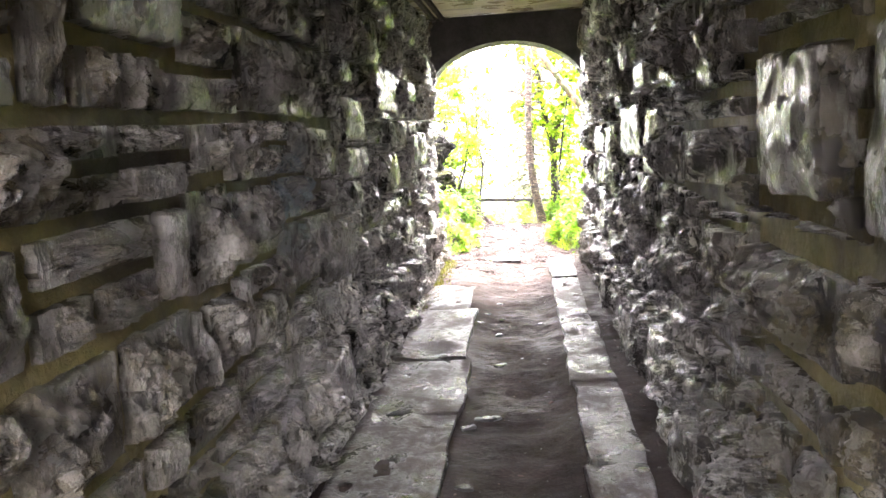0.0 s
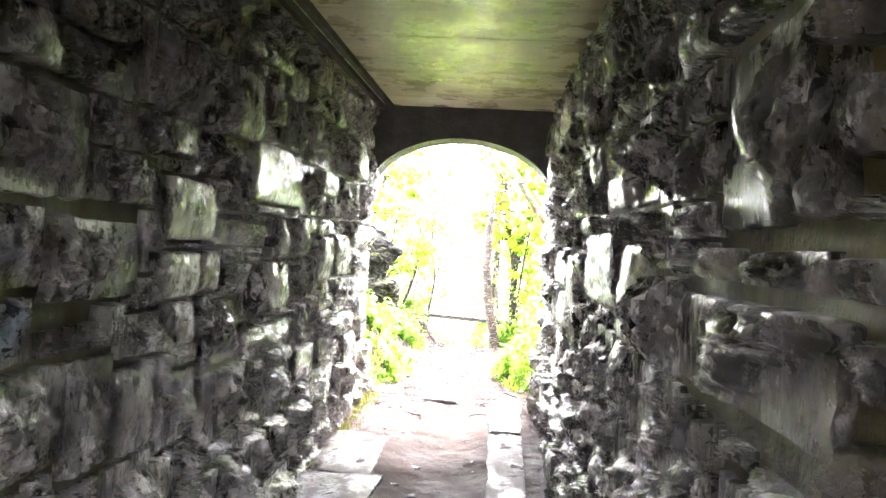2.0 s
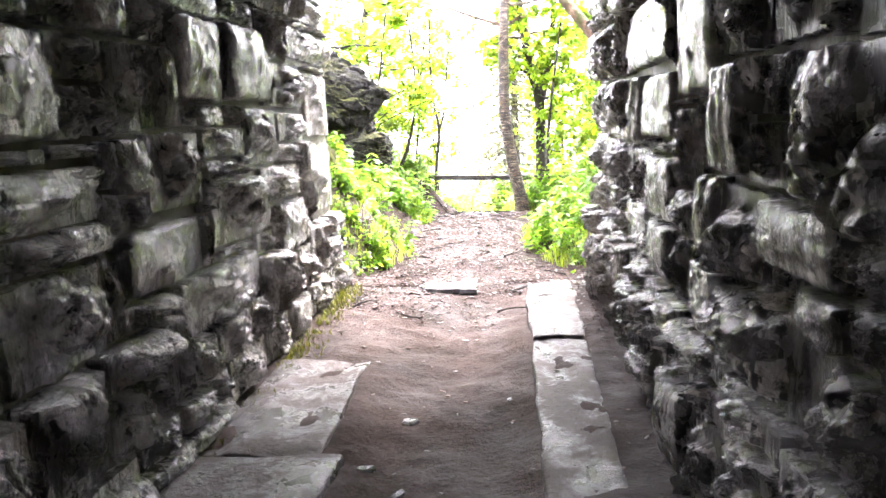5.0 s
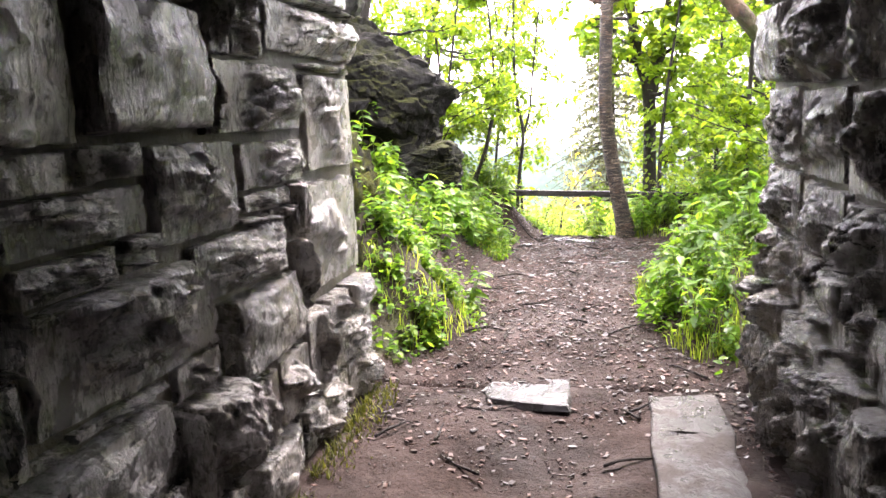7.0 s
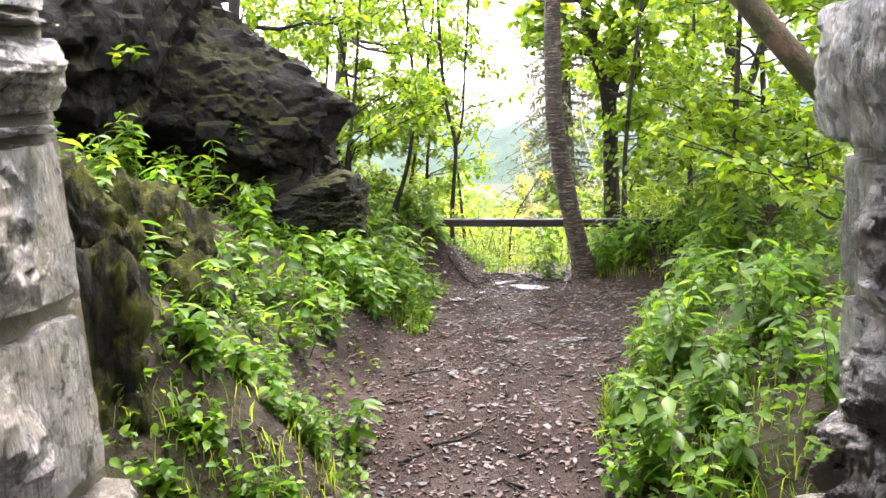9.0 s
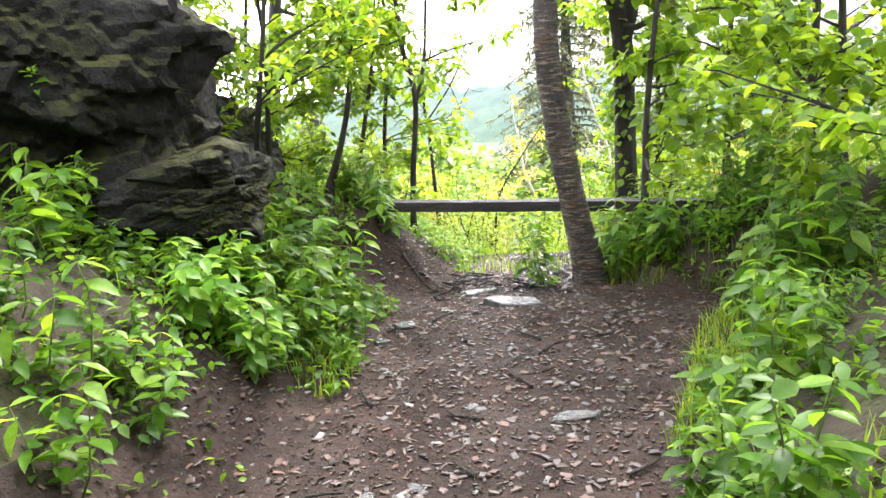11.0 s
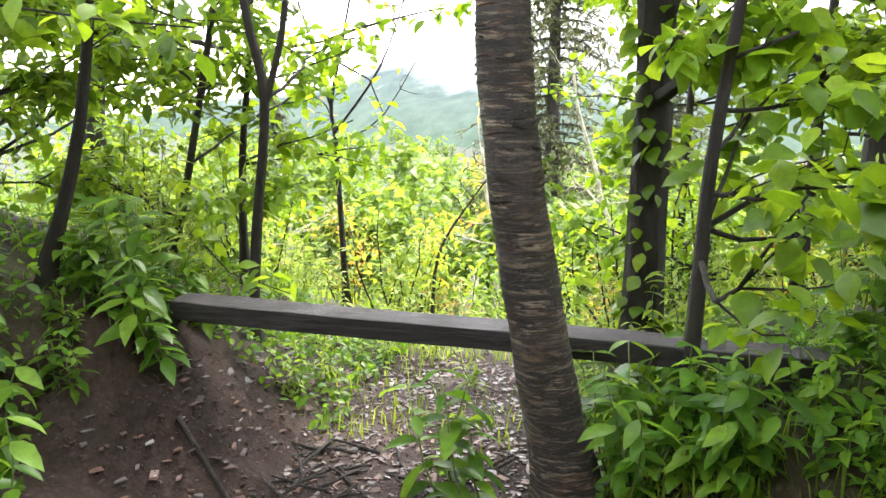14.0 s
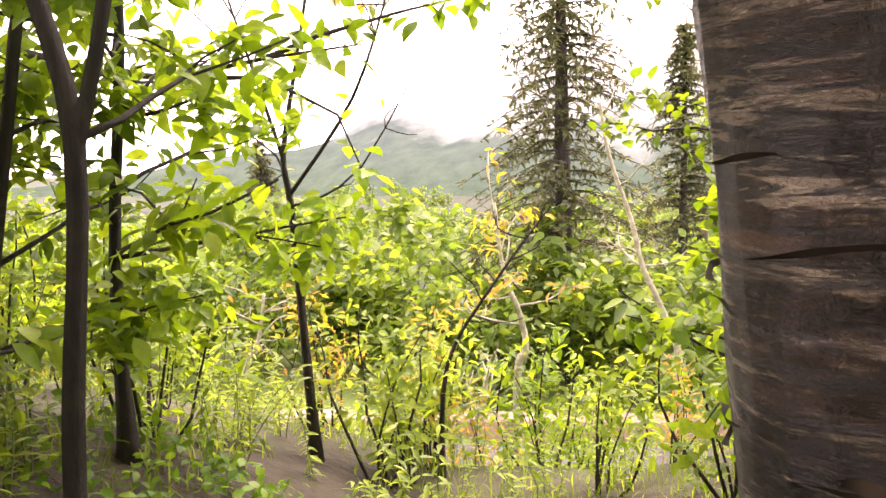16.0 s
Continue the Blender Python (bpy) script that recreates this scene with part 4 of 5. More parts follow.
    for i, (a, b, c, d) in enumerate((((-1.36, 15.35), (-1.17, 1.29), (-1.08, 1.94), (-1.15, 3.0)), ((-1.72, 15.1), (-1.67, 1.3), (-1.56, 1.85), (-1.4, 2.9)), ((-1.8, 15.5), (-1.77, 1.2), (-1.72, 1.9), (-1.8, 3.0)),
                                      ((-1.55, 16.5), (-1.45, 0.8), (-1.16, 2.03), (-1.0, 3.0)), ((-1.32, 16.9), (-1.3, 1.0), (-1.2, 1.9), (-1.25, 3.1)), ((-2.4, 16.4), (-2.3, 1.2), (-2.2, 2.0), (-2.0, 3.4)), ((-3.1, 15.6), (-3.0, 1.6), (-2.8, 2.4), (-2.4, 3.4)))):
        tree("sapling", "slender dark sapling with light green leaves on the bank", [rooted(*a, (b[0], a[1], b[1]), (c[0], a[1], c[1]), (d[0], a[1], d[1]))], (0.023, 0.01), BARK, 20 + i, 9 if i == 0 else 15, 0.6 if i == 0 else 0.95, 0.6 if i == 0 else 0.3, LEAF_TREE, 900 if i == 0 else 2200, 0.072, 0.5, 7, 0.35, group="saplings among the rocks")
    for i, (x, y, lean, h) in enumerate(((1.5, 14.9, 0.1, 3.2), (1.95, 15.7, -0.1, 3.6), (2.5, 14.3, -0.2, 3.6), (1.5, 17.0, 0.1, 3.4), (2.7, 16.7, 0.0, 4.0), (3.3, 15.0, -0.2, 4.0), (1.05, 17.8, 0.05, 3.0), (3.8, 17.5, -0.2, 4.4), (2.0, 13.1, 0.2, 3.0), (3.0, 13.0, -0.1, 3.8))):
        g = ground_z(x, y)
        tree("maple_sapling", "leafy green maple sapling on the wooded bank", [[(x, y, g), (x + lean * 0.3, y, g + h * 0.35), (x + lean * 0.8, y, g + h * 0.7), (x + lean, y, g + h)]], (0.028, 0.01), BARK, 40 + i, 26, 1.05, 0.12, LEAF_TREE, 3700, 0.07, 0.72, 7, 0.25, group="saplings on the wooded bank")
    tree("tree", "dark old forked tree deep in the bank's thicket", [rooted(2.2, 18.0, (2.2, 18.0, 1.0), (2.25, 18.0, 1.6), (2.1, 18.0, 2.4), (2.0, 18.0, 4.0)), [(2.24, 18.0, 1.5), (2.5, 18.0, 2.3), (2.7, 18.0, 3.6)]], ((0.09, 0.05), (0.06, 0.03)), BARK, 60, 16, 1.4, 0.3, LEAF_TREE, 2200, 0.1, 0.75, 9, 0.3)
    tree("fallen_leaning_trunk", "leaning trunk with peeling orange bark and moss", [[(2.35, 12.55, 0.45), (1.85, 12.52, 1.04), (1.47, 12.5, 1.52), (1.06, 12.5, 2.04), (0.55, 12.6, 2.75), (0.1, 12.8, 3.5)]], (0.066, 0.05), ORANGE, 61, 5, 0.8, 0.75, LEAF_TREE, 400, 0.09, 0.6, 12, 0.6, 0.2)
    tree("tree", "tall leafy tree whose branches hang over the rail", [rooted(-2.6, 17.6, (-2.5, 17.6, 1.5), (-2.2, 17.5, 3.0), (-1.8, 17.3, 4.2))], (0.08, 0.04), BARK, 62, 22, 1.6, 0.35, LEAF_TREE, 2800, 0.1, 0.55, 9, -0.1, aim=-0.4)
    tree("tree", "leafy tree on top of the rock outcrop", [[(-2.3, 14.3, 2.1), (-2.2, 14.4, 2.8), (-1.9, 14.5, 3.6)]], (0.05, 0.03), BARK, 63, 18, 1.3, 0.2, LEAF_TREE, 1800, 0.085, 0.5, 8, -0.05)

    for i, (line, leaf) in enumerate((
            ([(1.24, 22.00, -0.89), (1.11, 22.00, -0.45), (0.90, 22.00, 0.04), (0.80, 22.00, 0.47), (0.59, 22.00, 1.11), (0.52, 22.00, 1.57)], 0),
            ([(-0.26, 21.00, -0.78), (-0.18, 21.00, -0.49), (-0.22, 21.00, -0.19), (-0.35, 21.00, 0.19), (-0.41, 21.00, 0.76)], 160),
            ([(-0.64, 21.00, -1.40), (-0.58, 21.00, -0.99), (-0.49, 21.00, -0.63)], 0),
            ([(-3.13, 22.00, -1.20), (-2.91, 22.00, -0.66), (-2.82, 22.00, -0.19)], 40))):
        foot = (line[0][0], line[0][1], ground_z(line[0][0], line[0][1]))
        tree("pale_snag", "pale lichen-covered thin trunk in the thicket", [[foot, *line]], (0.04, 0.014), PALE, 120 + i, 9, 0.7, 0.5, LEAF_RUST, leaf, 0.11, 0.35, 7, 0.8, 0.3, group="pale trunks in the thicket")


woods()


def spruce(place, height, width, seed):
    rng = np.random.default_rng(seed)
    ob = thing("spruce_tree", "tall grey-green spruce with drooping tiers of branches", "tree", place, "spruces in the valley")
    sh = Shell()
    sh.tube([(0, 0, -0.3), (0, 0, height * 0.5), (0.02, 0, height)], [height * 0.02, height * 0.012, 0.01], 7)
    sh.make("trunk", BARK, ob)
    sh, at = Shell(), []
    tiers = int(height * 5)
    for i in range(tiers):
        z = height * (0.06 + 0.93 * i / tiers)
        L0 = width * (1 - z / height) ** 0.8 + 0.08
        for _ in range(8):
            yaw, L = rng.uniform(0, 6.283), L0 * rng.uniform(0.6, 1.15)
            d = np.array([math.cos(yaw), math.sin(yaw), 0])
            line = [np.array([0, 0, z]) + d * L * t + np.array([0, 0, 0.1 * L * t - 0.42 * L * t * t]) for t in np.linspace(0, 1, 5)]
            sh.tube(line, np.linspace(0.018, 0.005, 5), 4)
            for t in rng.uniform(0.1, 1.0, 32):
                x = t * 4
                j = min(int(x), 3)
                at.append(line[j] * (1 - x + j) + line[j + 1] * (x - j))
    tagged(sh.make("branchwork", BARK, ob), kind="stuff")
    sh = Shell()
    sh.leaves(at, 0.17, rng, 0.25, 0.3)
    sh.make("crown", NEEDLE, ob)


spruce((0.35, 29.0, -3.4), 10.6, 2.5, 1)
spruce((3.4, 34.0, -4.1), 8.0, 2.0, 2)
spruce((-10.0, 41.0, -5.5), 7.0, 1.8, 3)


# ---- valley: road, thicket, mountain ----
def valley():
    road = thing("road", "quiet tarmac road in the valley below the bank", "road", (0, 0, 0), kind="structure")
    part("surface", block(-60, 60, 21.5, 24.3, -3.0, -2.74, 0.02), TARMAC, road)
    for y in (21.8, 23.0):
        part("line", block(-60, 60, y, y + 0.1, -2.745, -2.732), PAINT, road, "white painted road line")
    wall = tagged(part("verge_wall", block(-60, 60, 24.6, 24.95, -3.0, -2.52, 0.03), VERGE), "low pinkish stone edge along the far side of the road", "wall", kind="structure")
    # mountain
    xs = np.linspace(-900, 1100, 90)
    ridge = np.interp(xs, [-900, -400, -172, -88, -16, 60, 200, 500, 1100], [-60, -30, 0, 28, 58, 84, 110, 125, 90])
    vs = []
    for j, t in enumerate(np.linspace(0, 1, 26)):
        for x, r in zip(xs, ridge):
            bump = 10 * noise.noise((x * 0.012, t * 3, 1)) + 4 * noise.noise((x * 0.05, t * 9, 4))
            vs.append((x, 380 + 260 * t, -95 + (r + 95) * t ** 0.8 + bump * min(1, t * 3)))
    n = len(xs)
    fs = [(j * n + i, j * n + i + 1, (j + 1) * n + i + 1, (j + 1) * n + i) for j in range(25) for i in range(n - 1)]
    tagged(shape("backdrop", vs, fs, HILL), "wooded mountainside backdrop with painted mist", "mountain", kind="structure")


def shrub_model(seed, height, spread, leaf, count, size, wide, name, label, group):
    rng = np.random.default_rng(seed)
    ob = thing(name, label, "shrub", (0, 0, -300), group)
    at = []
    for _ in range(6):
        yaw = rng.uniform(0, 6.283)
        top = np.array([math.cos(yaw) * spread * rng.uniform(0.2, 1), math.sin(yaw) * spread * rng.uniform(0.2, 1), height * rng.uniform(0.6, 1.1)])
        line = bent((rng.normal(0, 0.05), rng.normal(0, 0.05), -0.1), top, rng, 0.1)
        wood = Shell()
        wood.tube(line, np.linspace(0.012, 0.003, 6), 4)
        wood.make("stem", BARK, ob)
        for _ in range(count // 6):
            t = 0.2 + 0.8 * math.sqrt(rng.random())
            x = t * 5
            j = min(int(x), 4)
            at.append(line[j] * (1 - x + j) + line[j + 1] * (x - j) + rng.normal(0, 0.09 * height, 3) * (1, 1, 0.6))
    sh = Shell()
    sh.leaves(at, size, rng, 0.3, wide)
    sh.make("foliage", leaf, ob)
    return ob


def scatter(models, spots, rng, low=0.8, high=1.25):
    """Copies of the models at the spots; the first ones take the models' own places."""
    for i, (x, y, z) in enumerate(spots):
        m = pose(x, y, z, rng.uniform(-6, 6), rng.uniform(-6, 6), rng.uniform(0, 360)) @ Matrix.Scale(rng.uniform(low, high), 4)
        if i < len(models):
            models[i].matrix_basis = m
        else:
            copy_thing(models[i % len(models)], m)


def thicket():
    rng = random.Random(8)
    near = [shrub_model(70 + i, 1.0, 0.4, LEAF_FAR if i % 2 else LEAF_TREE, 420, 0.085, 0.42, "shrub", "bright green young shrub in the thicket behind the rail", "shrubs behind the rail") for i in range(4)]
    near.append(shrub_model(79, 1.3, 0.45, LEAF_RUST, 330, 0.09, 0.32, "shrub", "shrub with young rusty yellow leaf tips", "shrubs behind the rail"))
    spots = []
    while len(spots) < 95:
        y = rng.uniform(17.2, 21.2)
        x = rng.uniform(-4.5, 4.5)
        if y < 18.0 and -1.2 < x < 0.5:
            continue
        spots.append((x, y, ground_z(x, y)))
    scatter(near, spots, rng, 0.6, 1.05)
    far = [shrub_model(80 + i, 2.6, 1.25, LEAF_WOOD, 690, 0.24, 0.62, "bushy_tree", "dense light green bushy tree in the valley", "bushy trees in the valley") for i in range(3)]
    spots = []
    for i in range(24):
        spots.append((-11 + i * 0.75 + rng.uniform(-0.3, 0.3), rng.uniform(26.0, 28.2), -3.0))
    for _ in range(85):
        y = rng.uniform(27.2, 58)
        x = rng.uniform(-0.62, 0.5) * y
        spots.append((x, y, ground_z(x, y) - 0.1))
    for n in range(150):
        y = rng.uniform(58, 190) if n < 75 else rng.uniform(190, 460)
        x = rng.uniform(-0.62, 0.5) * y
        spots.append((x, y, ground_z(x, y) - 0.1))
    scatter(far[:1], spots[:1], rng)
    for x, y, z in spots[1:]:
        big = rng.uniform(0.6, 0.92) if y < 30 else rng.uniform(0.7, 1.15) * (1 if y < 58 else min(3.6, 1.3 + y / 70))
        copy_thing(far[rng.randrange(3)], pose(x, y, z, 0, 0, rng.uniform(0, 360)) @ Matrix.Scale(big, 4))
    for model in far[1:]:
        model.matrix_basis = pose(-8 if model is far[1] else 7, 27.5, ground_z(7, 27.5))


PAINT = mat("road_paint", lambda k: k.finish(k.grey(k.noise(6), (0.3, 0.5), (0.7, 0.75))))
VERGE = mat("pink_stone", lambda k: k.finish(k.ramp(k.noise(3, 6), (0.3, (0.2, 0.14, 0.11)), (0.7, (0.36, 0.26, 0.21))), k.bump(k.noise(12), 0.5, 0.03)))
valley()
thicket()


# ---- herbs, grass and litter ----
def herb_model(seed, height, size, wide, leaf, name, label, group, pairs=7):
    """A leafy herb: a few stems with leaves in pairs, the largest half-way up."""
    rng = np.random.default_rng(seed)
    ob = thing(name, label, "plant", (0, 0, -300), group)
    sh = Shell()
    for _ in range(int(rng.integers(2, 5))):
        yaw = rng.uniform(0, 6.283)
        lean = rng.uniform(0.05, 0.4) * height
        h = height * rng.uniform(0.65, 1.15)
        line = bent((rng.normal(0, 0.03), rng.normal(0, 0.03), -0.04), (math.cos(yaw) * lean, math.sin(yaw) * lean, h), rng, 0.06)
        wood = Shell()
        wood.tube(line, np.linspace(0.005, 0.002, 6), 5)
        wood.make("stem", STEM, ob)
        for i in range(pairs):
            t = 0.2 + 0.8 * i / (pairs - 1)
            x = t * 5
            j = min(int(x), 4)
            p = line[j] * (1 - x + j) + line[j + 1] * (x - j)
            for s in (0, math.pi):
                sh.leaves([p], size * (1.15 - 0.6 * abs(t - 0.55)), rng, 0.25, wide, 0.6, i * 1.6 + s + yaw)
    sh.make("foliage", leaf, ob)
    return ob


STEM = mat("green_stem", lambda k: k.finish(k.ramp(k.noise(20), (0.3, (0.06, 0.1, 0.02)), (0.7, (0.13, 0.17, 0.05)))))


def herbs():
    rng = random.Random(12)
    left = [herb_model(90 + i, 0.42, 0.115, 0.42, LEAF_HERB, "herb_plant", "bushy green herb with pointed leaves on the bank", "herbs below the rocks") for i in range(5)]
    spots = []
    while len(spots) < 160:
        y = rng.uniform(10.85, 15.7) if rng.random() < 0.6 else rng.uniform(13.2, 14.7)
        xl = edges(y)[0]
        x = xl - 0.02 - abs(rng.gauss(0, 0.75))
        if x < -2.5 or (y > 14.95 and x > -0.92) or (y < 11.0 and x > -1.15) or (11.8 < y < 13.4 and x > -1.15 and rng.random() < 0.85) or (14.3 < y < 14.9 and x > -1.05 and rng.random() < 0.8):
            continue
        spots.append((x, y, ground_z(x, y)))
    for _ in range(34):
        x, y = rng.uniform(-1.9, -0.95), rng.uniform(13.25, 14.0)
        spots.append((x, y, ground_z(x, y)))
    for x, y, z in ((-2.1, 13.5, 1.75), (-1.9, 13.45, 1.5), (-2.4, 13.3, 2.2), (-2.0, 12.9, 1.2), (-2.3, 12.7, 1.4), (-2.6, 12.5, 1.6), (-1.75, 13.4, 1.1), (-2.7, 12.9, 2.2), (-2.9, 12.6, 2.3), (-1.9, 11.9, 1.15), (-2.2, 12.1, 1.3), (-2.4, 11.8, 1.5)):
        spots.append((x, y, z))
    scatter(left, spots, rng, 0.55, 1.05)
    bramble = [herb_model(130 + i, 0.34, 0.15, 0.72, LEAF_HERB, "bramble_plant", "low bramble with broad glossy green leaves by the tunnel mouth", "brambles by the tunnel mouth", 5) for i in range(3)]
    spots = [(x, y, ground_z(x, y)) for x, y in ((rng.uniform(-1.35, -0.86), rng.uniform(10.85, 11.7)) for _ in range(17))]
    spots += [(x, y, ground_z(x, y)) for x, y in ((rng.uniform(0.62, 0.85), rng.uniform(10.7, 11.2)) for _ in range(5))]
    scatter(bramble, spots, rng, 0.45, 0.8)
    right = [herb_model(100 + i, 0.45, 0.12, 0.45, LEAF_HERB, "herb_plant", "leafy green herb on the grassy wooded bank", "herbs on the wooded bank") for i in range(5)]
    spots = []
    spots += [(0.06, 15.12, 0.16), (0.0, 15.3, 0.15), (0.58, 15.2, 0.3), (0.48, 15.1, 0.25), (0.75, 15.25, 0.4)]
    while len(spots) < 30:
        x, y = rng.uniform(0.5, 1.6), rng.uniform(15.0, 15.7)
        spots.append((x, y, ground_z(x, y) - 0.14))
    for _ in range(26):
        x, y = rng.uniform(1.0, 2.2), rng.uniform(14.85, 15.6)
        spots.append((x, y, ground_z(x, y)))
    while len(spots) < 176:
        y = rng.uniform(10.75, 15.6)
        xr = edges(y)[1]
        x = xr + 0.06 + abs(rng.gauss(0, 0.6))
        if x > 2.8 or (14.5 < y < 15.05 and x < 1.0):
            continue
        spots.append((x, y, ground_z(x, y)))
    scatter(right, spots, rng, 0.4, 1.1)
    fern = [herb_model(110 + i, 0.7, 0.1, 0.3, LEAF_FAR, "tall_herb", "tall slender yellow-green herb behind the rail", "tall herbs behind the rail", 11) for i in range(4)]
    spots = [(x, y, ground_z(x, y)) for x, y in ((rng.uniform(-2.6, 2.8), rng.uniform(15.75, 19.0)) for _ in range(170)) if not (-0.5 < x < 0.15 and y < 16.3)]
    scatter(fern, spots, rng, 0.5, 1.05)


herbs()


def ground_cover():
    rng = np.random.default_rng(31)
    at, tufts = [], []
    for _ in range(17000):
        y = rng.uniform(10.65, 17.5)
        xl, xr = edges(y)
        d = abs(rng.normal(0, 0.8))
        x = xl - d + 0.03 if rng.random() < 0.5 else xr + d - 0.02
        if noise.noise((x * 1.7, y * 1.7, 9)) < -0.22 or (14.7 < y < 15.7 and -1.15 < x < 0) or (14.5 < y < 14.82 and 0 < x < 1.0) or (11.9 < y < 13.4 and -1.15 < x < 0 and rng.random() < 0.8):
            continue
        at.append((x, y, ground_z(x, y) + rng.uniform(0.0, 0.1)))
    sh = Shell()
    sh.leaves(at, 0.045, rng, 0.1, 0.6)
    tagged(sh.make("ground_cover", LEAF_HERB), "low green leafy ground cover on the banks", "ground cover", kind="stuff")
    for _ in range(13000):
        y = rng.uniform(10.7, 20.5)
        xl, xr = edges(y)
        if y < 15.6:
            d = abs(rng.normal(0, 0.35))
            x = xl - d if rng.random() < 0.4 else xr + d - 0.05
        else:
            x = rng.uniform(-3, 3)
        if noise.noise((x * 1.3, y * 1.3, 4)) > -0.05 and not (14.7 < y < 15.6 and -1.15 < x < 0) and not (14.3 < y < 14.85 and 0 < x < 1.25) and not (11.9 < y < 13.4 and -1.4 < x < 0):
            tufts.append((x, y, ground_z(x, y) - 0.01))
    low = []
    for _ in range(1500):
        y = 10.45 - abs(rng.normal(0, 1.3))
        if noise.noise((1.0, y * 2.2, 3)) > -0.1:
            low.append((LEFT + 0.1 + abs(rng.normal(0, 0.07)), y, climb(y) - 0.02))
    sh = Shell()
    sh.blades(tufts, 0.13, rng, 0.0032, 0.7)
    tagged(sh.make("grass", GRASS), "thin tufts of bright green grass", "grass", kind="stuff")
    sh = Shell()
    sh.blades(low, 0.06, rng, 0.004, 0.7)
    sh.leaves(low[::3], 0.025, rng, -0.2, 0.7)
    tagged(sh.make("moss_fringe", MOSSY), "low olive moss and weeds along the foot of the wall", "moss", kind="stuff")


ground_cover()


def floor_z(x, y):
    return climb(y) - 0.07 * math.exp(-((x + 0.12) / 0.38) ** 4) * min(1.0, max(0.0, (EXIT - y) / 1.5)) if y < EXIT - 0.1 else ground_z(x, y)


def litter():
    rng = np.random.default_rng(41)
    sh = Shell()
    for n in range(21000):
        y = rng.uniform(9.2, 17.0) if n > 900 else rng.uniform(-0.5, 9.5)
        xl, xr = edges(max(y, 10.8))
        x = rng.uniform(xl - 0.35, xr + 0.25)
        if y < EXIT:
            if n > 900 and rng.random() < (EXIT - y) / 1.5:
                continue
            x = float(np.clip(x, LEFT + 0.15, RIGHT - 0.15))
        a = rng.uniform(0, 3.14)
        L = 0.004 + 0.021 * rng.random() ** 3
        W, H = L * rng.uniform(0.2, 0.75), rng.uniform(0.002, 0.006)
        u, v = np.array([math.cos(a), math.sin(a), rng.normal(0, 0.15)]), np.array([-math.sin(a), math.cos(a), rng.normal(0, 0.15)])
        c = np.array([x, y, floor_z(x, y) + 0.003])
        k = rng.uniform(0.5, 1.0, 4)
        base = [c - u * L * k[0] - v * W, c + u * L - v * W * k[1], c + u * L * k[2] + v * W, c - u * L + v * W * k[3]]
        up = np.array([0, 0, H])
        sh.add(base + [b * 0.8 + c * 0.2 + up for b in base], [(4, 5, 6, 7), (0, 1, 5, 4), (1, 2, 6, 5), (2, 3, 7, 6), (3, 0, 4, 7)])
    tagged(sh.make("litter", CHIP, smooth=False), "brown bark chips, dead leaves and slate bits on the path", "litter", kind="stuff")


litter()


def flat_stone(x, y, a, b, turn, seed, label, thick=0.035):
    rng = np.random.default_rng(seed)
    n = 7
    bm = bmesh.new()
    ring = []
    for i in range(n):
        t = 2 * math.pi * (i + rng.uniform(-0.35, 0.35)) / n
        r = rng.uniform(0.6, 1.2)
        ring.append(bm.verts.new((a * r * math.cos(t), b * r * math.sin(t), 0)))
    face = bm.faces.new(ring)
    got = bmesh.ops.extrude_face_region(bm, geom=[face])
    top = [v for v in got["geom"] if isinstance(v, bmesh.types.BMVert)]
    for v in top:
        v.co.z += thick * rng.uniform(0.8, 1.1)
        v.co.x *= 0.93
        v.co.y *= 0.93
    bmesh.ops.recalc_face_normals(bm, faces=bm.faces[:])
    bmesh.ops.bevel(bm, geom=bm.edges[:], offset=0.005, segments=1, affect="EDGES")
    ob = part("flat_stone", bm, PATH_STONE)
    ob.matrix_basis = pose(x, y, floor_z(x, y) - thick * 0.45, rng.normal(0, 2), rng.normal(0, 2), turn)
    return tagged(ob, label, "stone", "flat stones on the path")


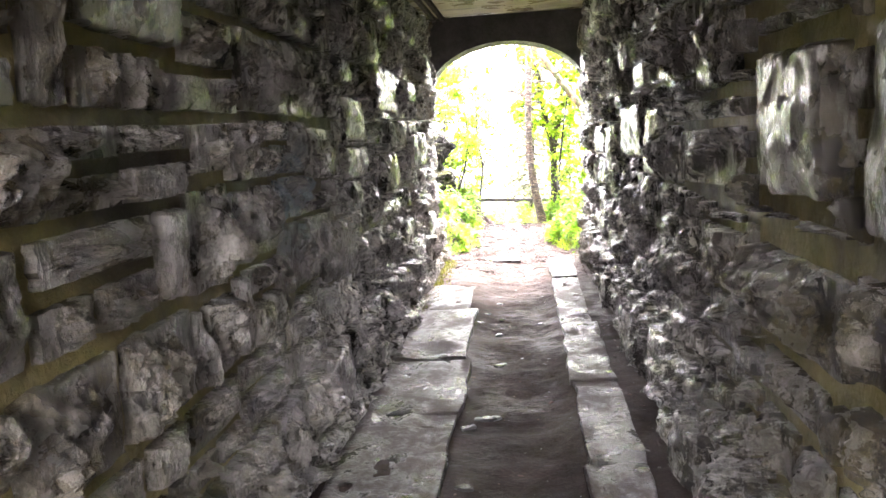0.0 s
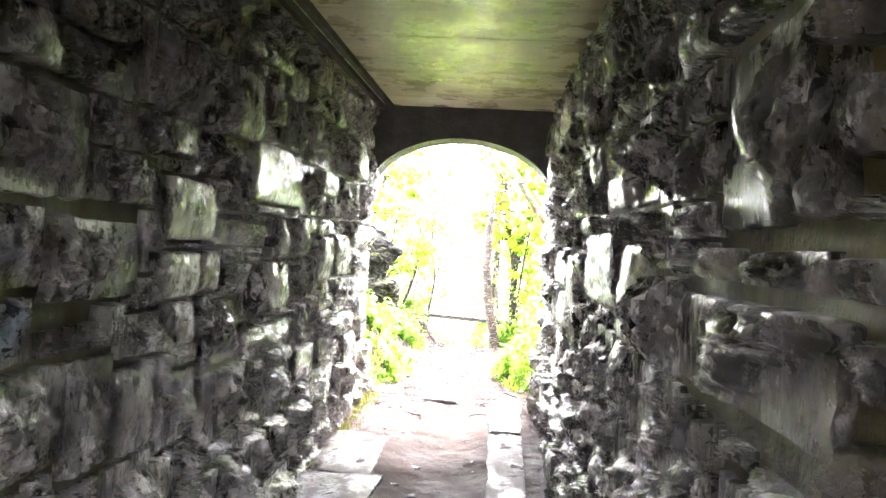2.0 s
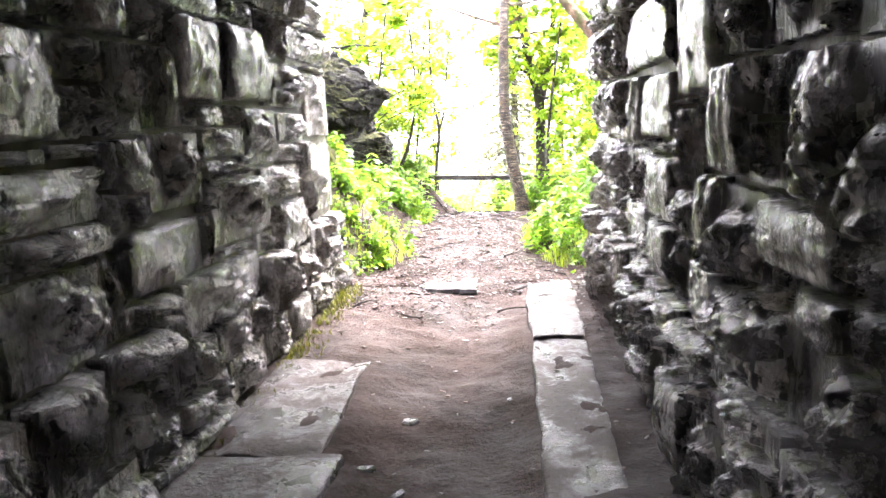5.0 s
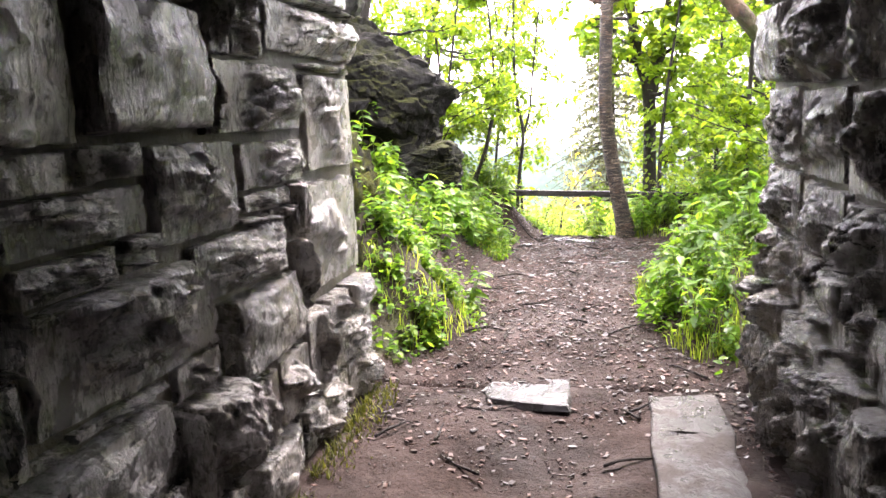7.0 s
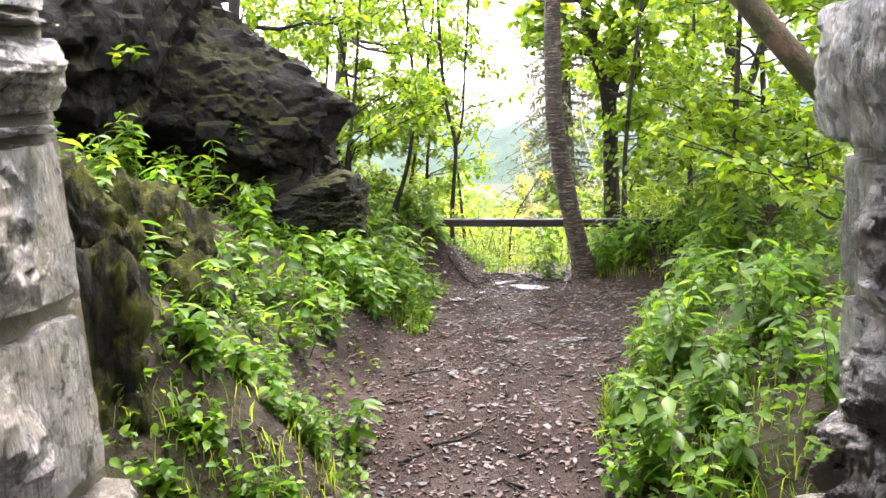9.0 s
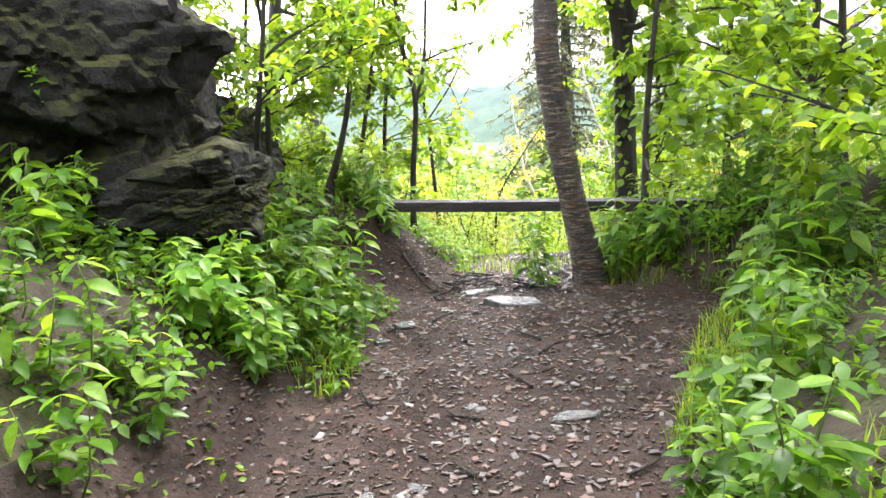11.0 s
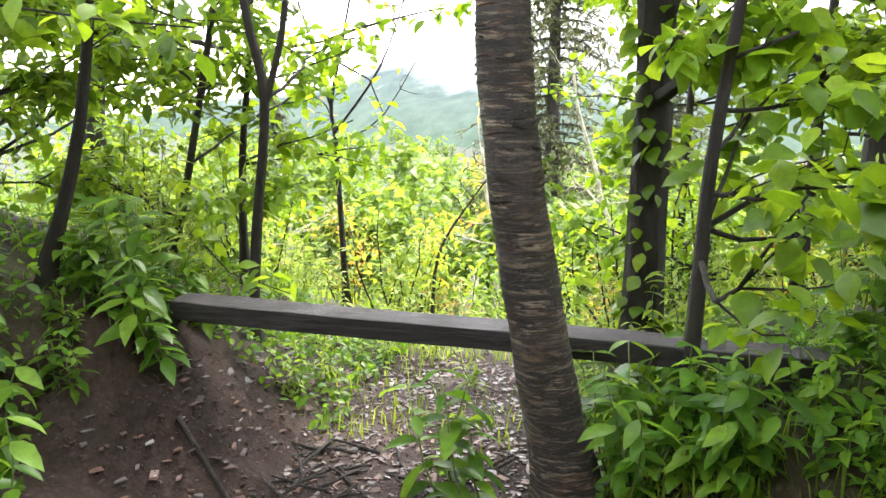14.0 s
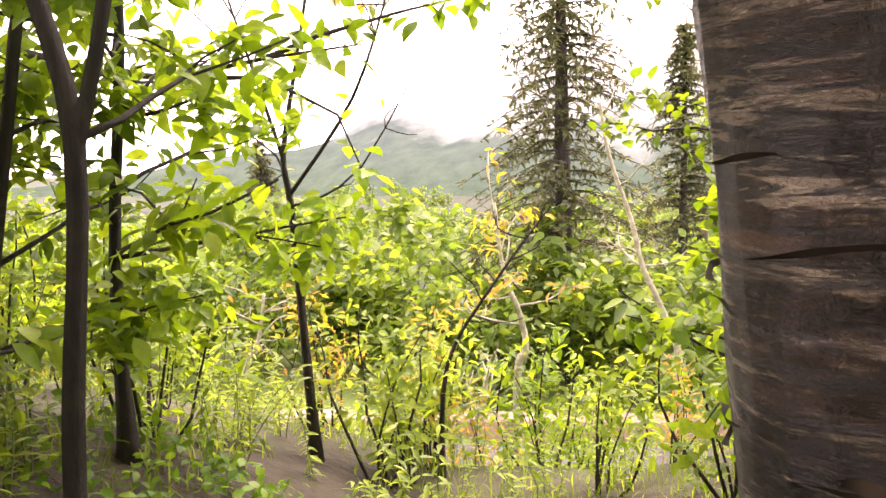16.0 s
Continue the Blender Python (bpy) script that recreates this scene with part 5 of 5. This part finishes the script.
def stones():
    for i, (x, y, a, b, turn) in enumerate(((-0.31, 10.45, 0.27, 0.3, 25), (-0.35, 15.02, 0.15, 0.07, 5), (-0.1, 14.78, 0.19, 0.1, -12))):
        flat_stone(x, y, a, b, turn, 200 + i, "large pale wet flat stone set in the path", 0.04)
    for i, (x, y, a, b, turn) in enumerate(((-0.66, 14.3, 0.08, 0.05, 10), (-0.5, 14.65, 0.05, 0.03, 40), (-0.5, 12.1, 0.045, 0.035, 20), (-0.46, 12.62, 0.045, 0.04, 70), (-0.31, 12.7, 0.04, 0.03, 0), (0.22, 13.2, 0.11, 0.05, 15), (-0.2, 13.3, 0.04, 0.03, 0), (-0.75, 14.1, 0.06, 0.05, 0),
                                            (-0.28, 4.9, 0.1, 0.06, 10), (-0.42, 4.7, 0.07, 0.05, 60), (-0.38, 3.9, 0.07, 0.04, 0), (-0.25, 6.0, 0.08, 0.05, 40), (-0.28, 6.9, 0.06, 0.04, 80), (-0.3, 8.1, 0.05, 0.035, 20), (-0.42, 7.6, 0.06, 0.03, 15), (-0.25, 7.45, 0.03, 0.09, -20), (0.12, 7.2, 0.05, 0.04, 0), (0.17, 8.3, 0.04, 0.04, 30), (-0.5, 7.2, 0.07, 0.04, 10))):
        flat_stone(x, y, a, b, turn, 220 + i, "small flat grey stone lying on the damp dirt", 0.025)
    rng = np.random.default_rng(55)
    line = [(-0.85, 15.2), (-0.72, 15.16), (-0.6, 15.07), (-0.45, 15.08), (-0.3, 15.0)]
    sh = Shell()
    sh.tube(smooth_line([(x, y, ground_z(x, y) + 0.006) for x, y in line]), np.linspace(0.009, 0.004, 17), 7, 0.2)
    tagged(sh.make("root", BARK), "bare brown tree root running over the soil", "root")
    for i in range(82):
        y = rng.uniform(9.6, 15.4) if i < 46 else rng.uniform(14.95, 15.6)
        xl, xr = edges(max(y, 10.8))
        x = rng.uniform(max(xl, LEFT + 0.3), min(xr, RIGHT - 0.2)) if i < 46 else rng.uniform(-0.6, 0.2)
        a, L = rng.uniform(0, 3.14), rng.uniform(0.05, 0.14)
        z = floor_z(x, y) + 0.008
        sh = Shell()
        sh.tube(bent((-L * math.cos(a), -L * math.sin(a), 0), (L * math.cos(a), L * math.sin(a), 0.01), rng, 0.06, 5), np.linspace(0.008, 0.004, 5), 6)
        ob = sh.make("twig", BARK)
        ob.location = (x, y, z)
        tagged(ob, "broken brown twig lying on the path", "twig", "twigs on the path")


stones()
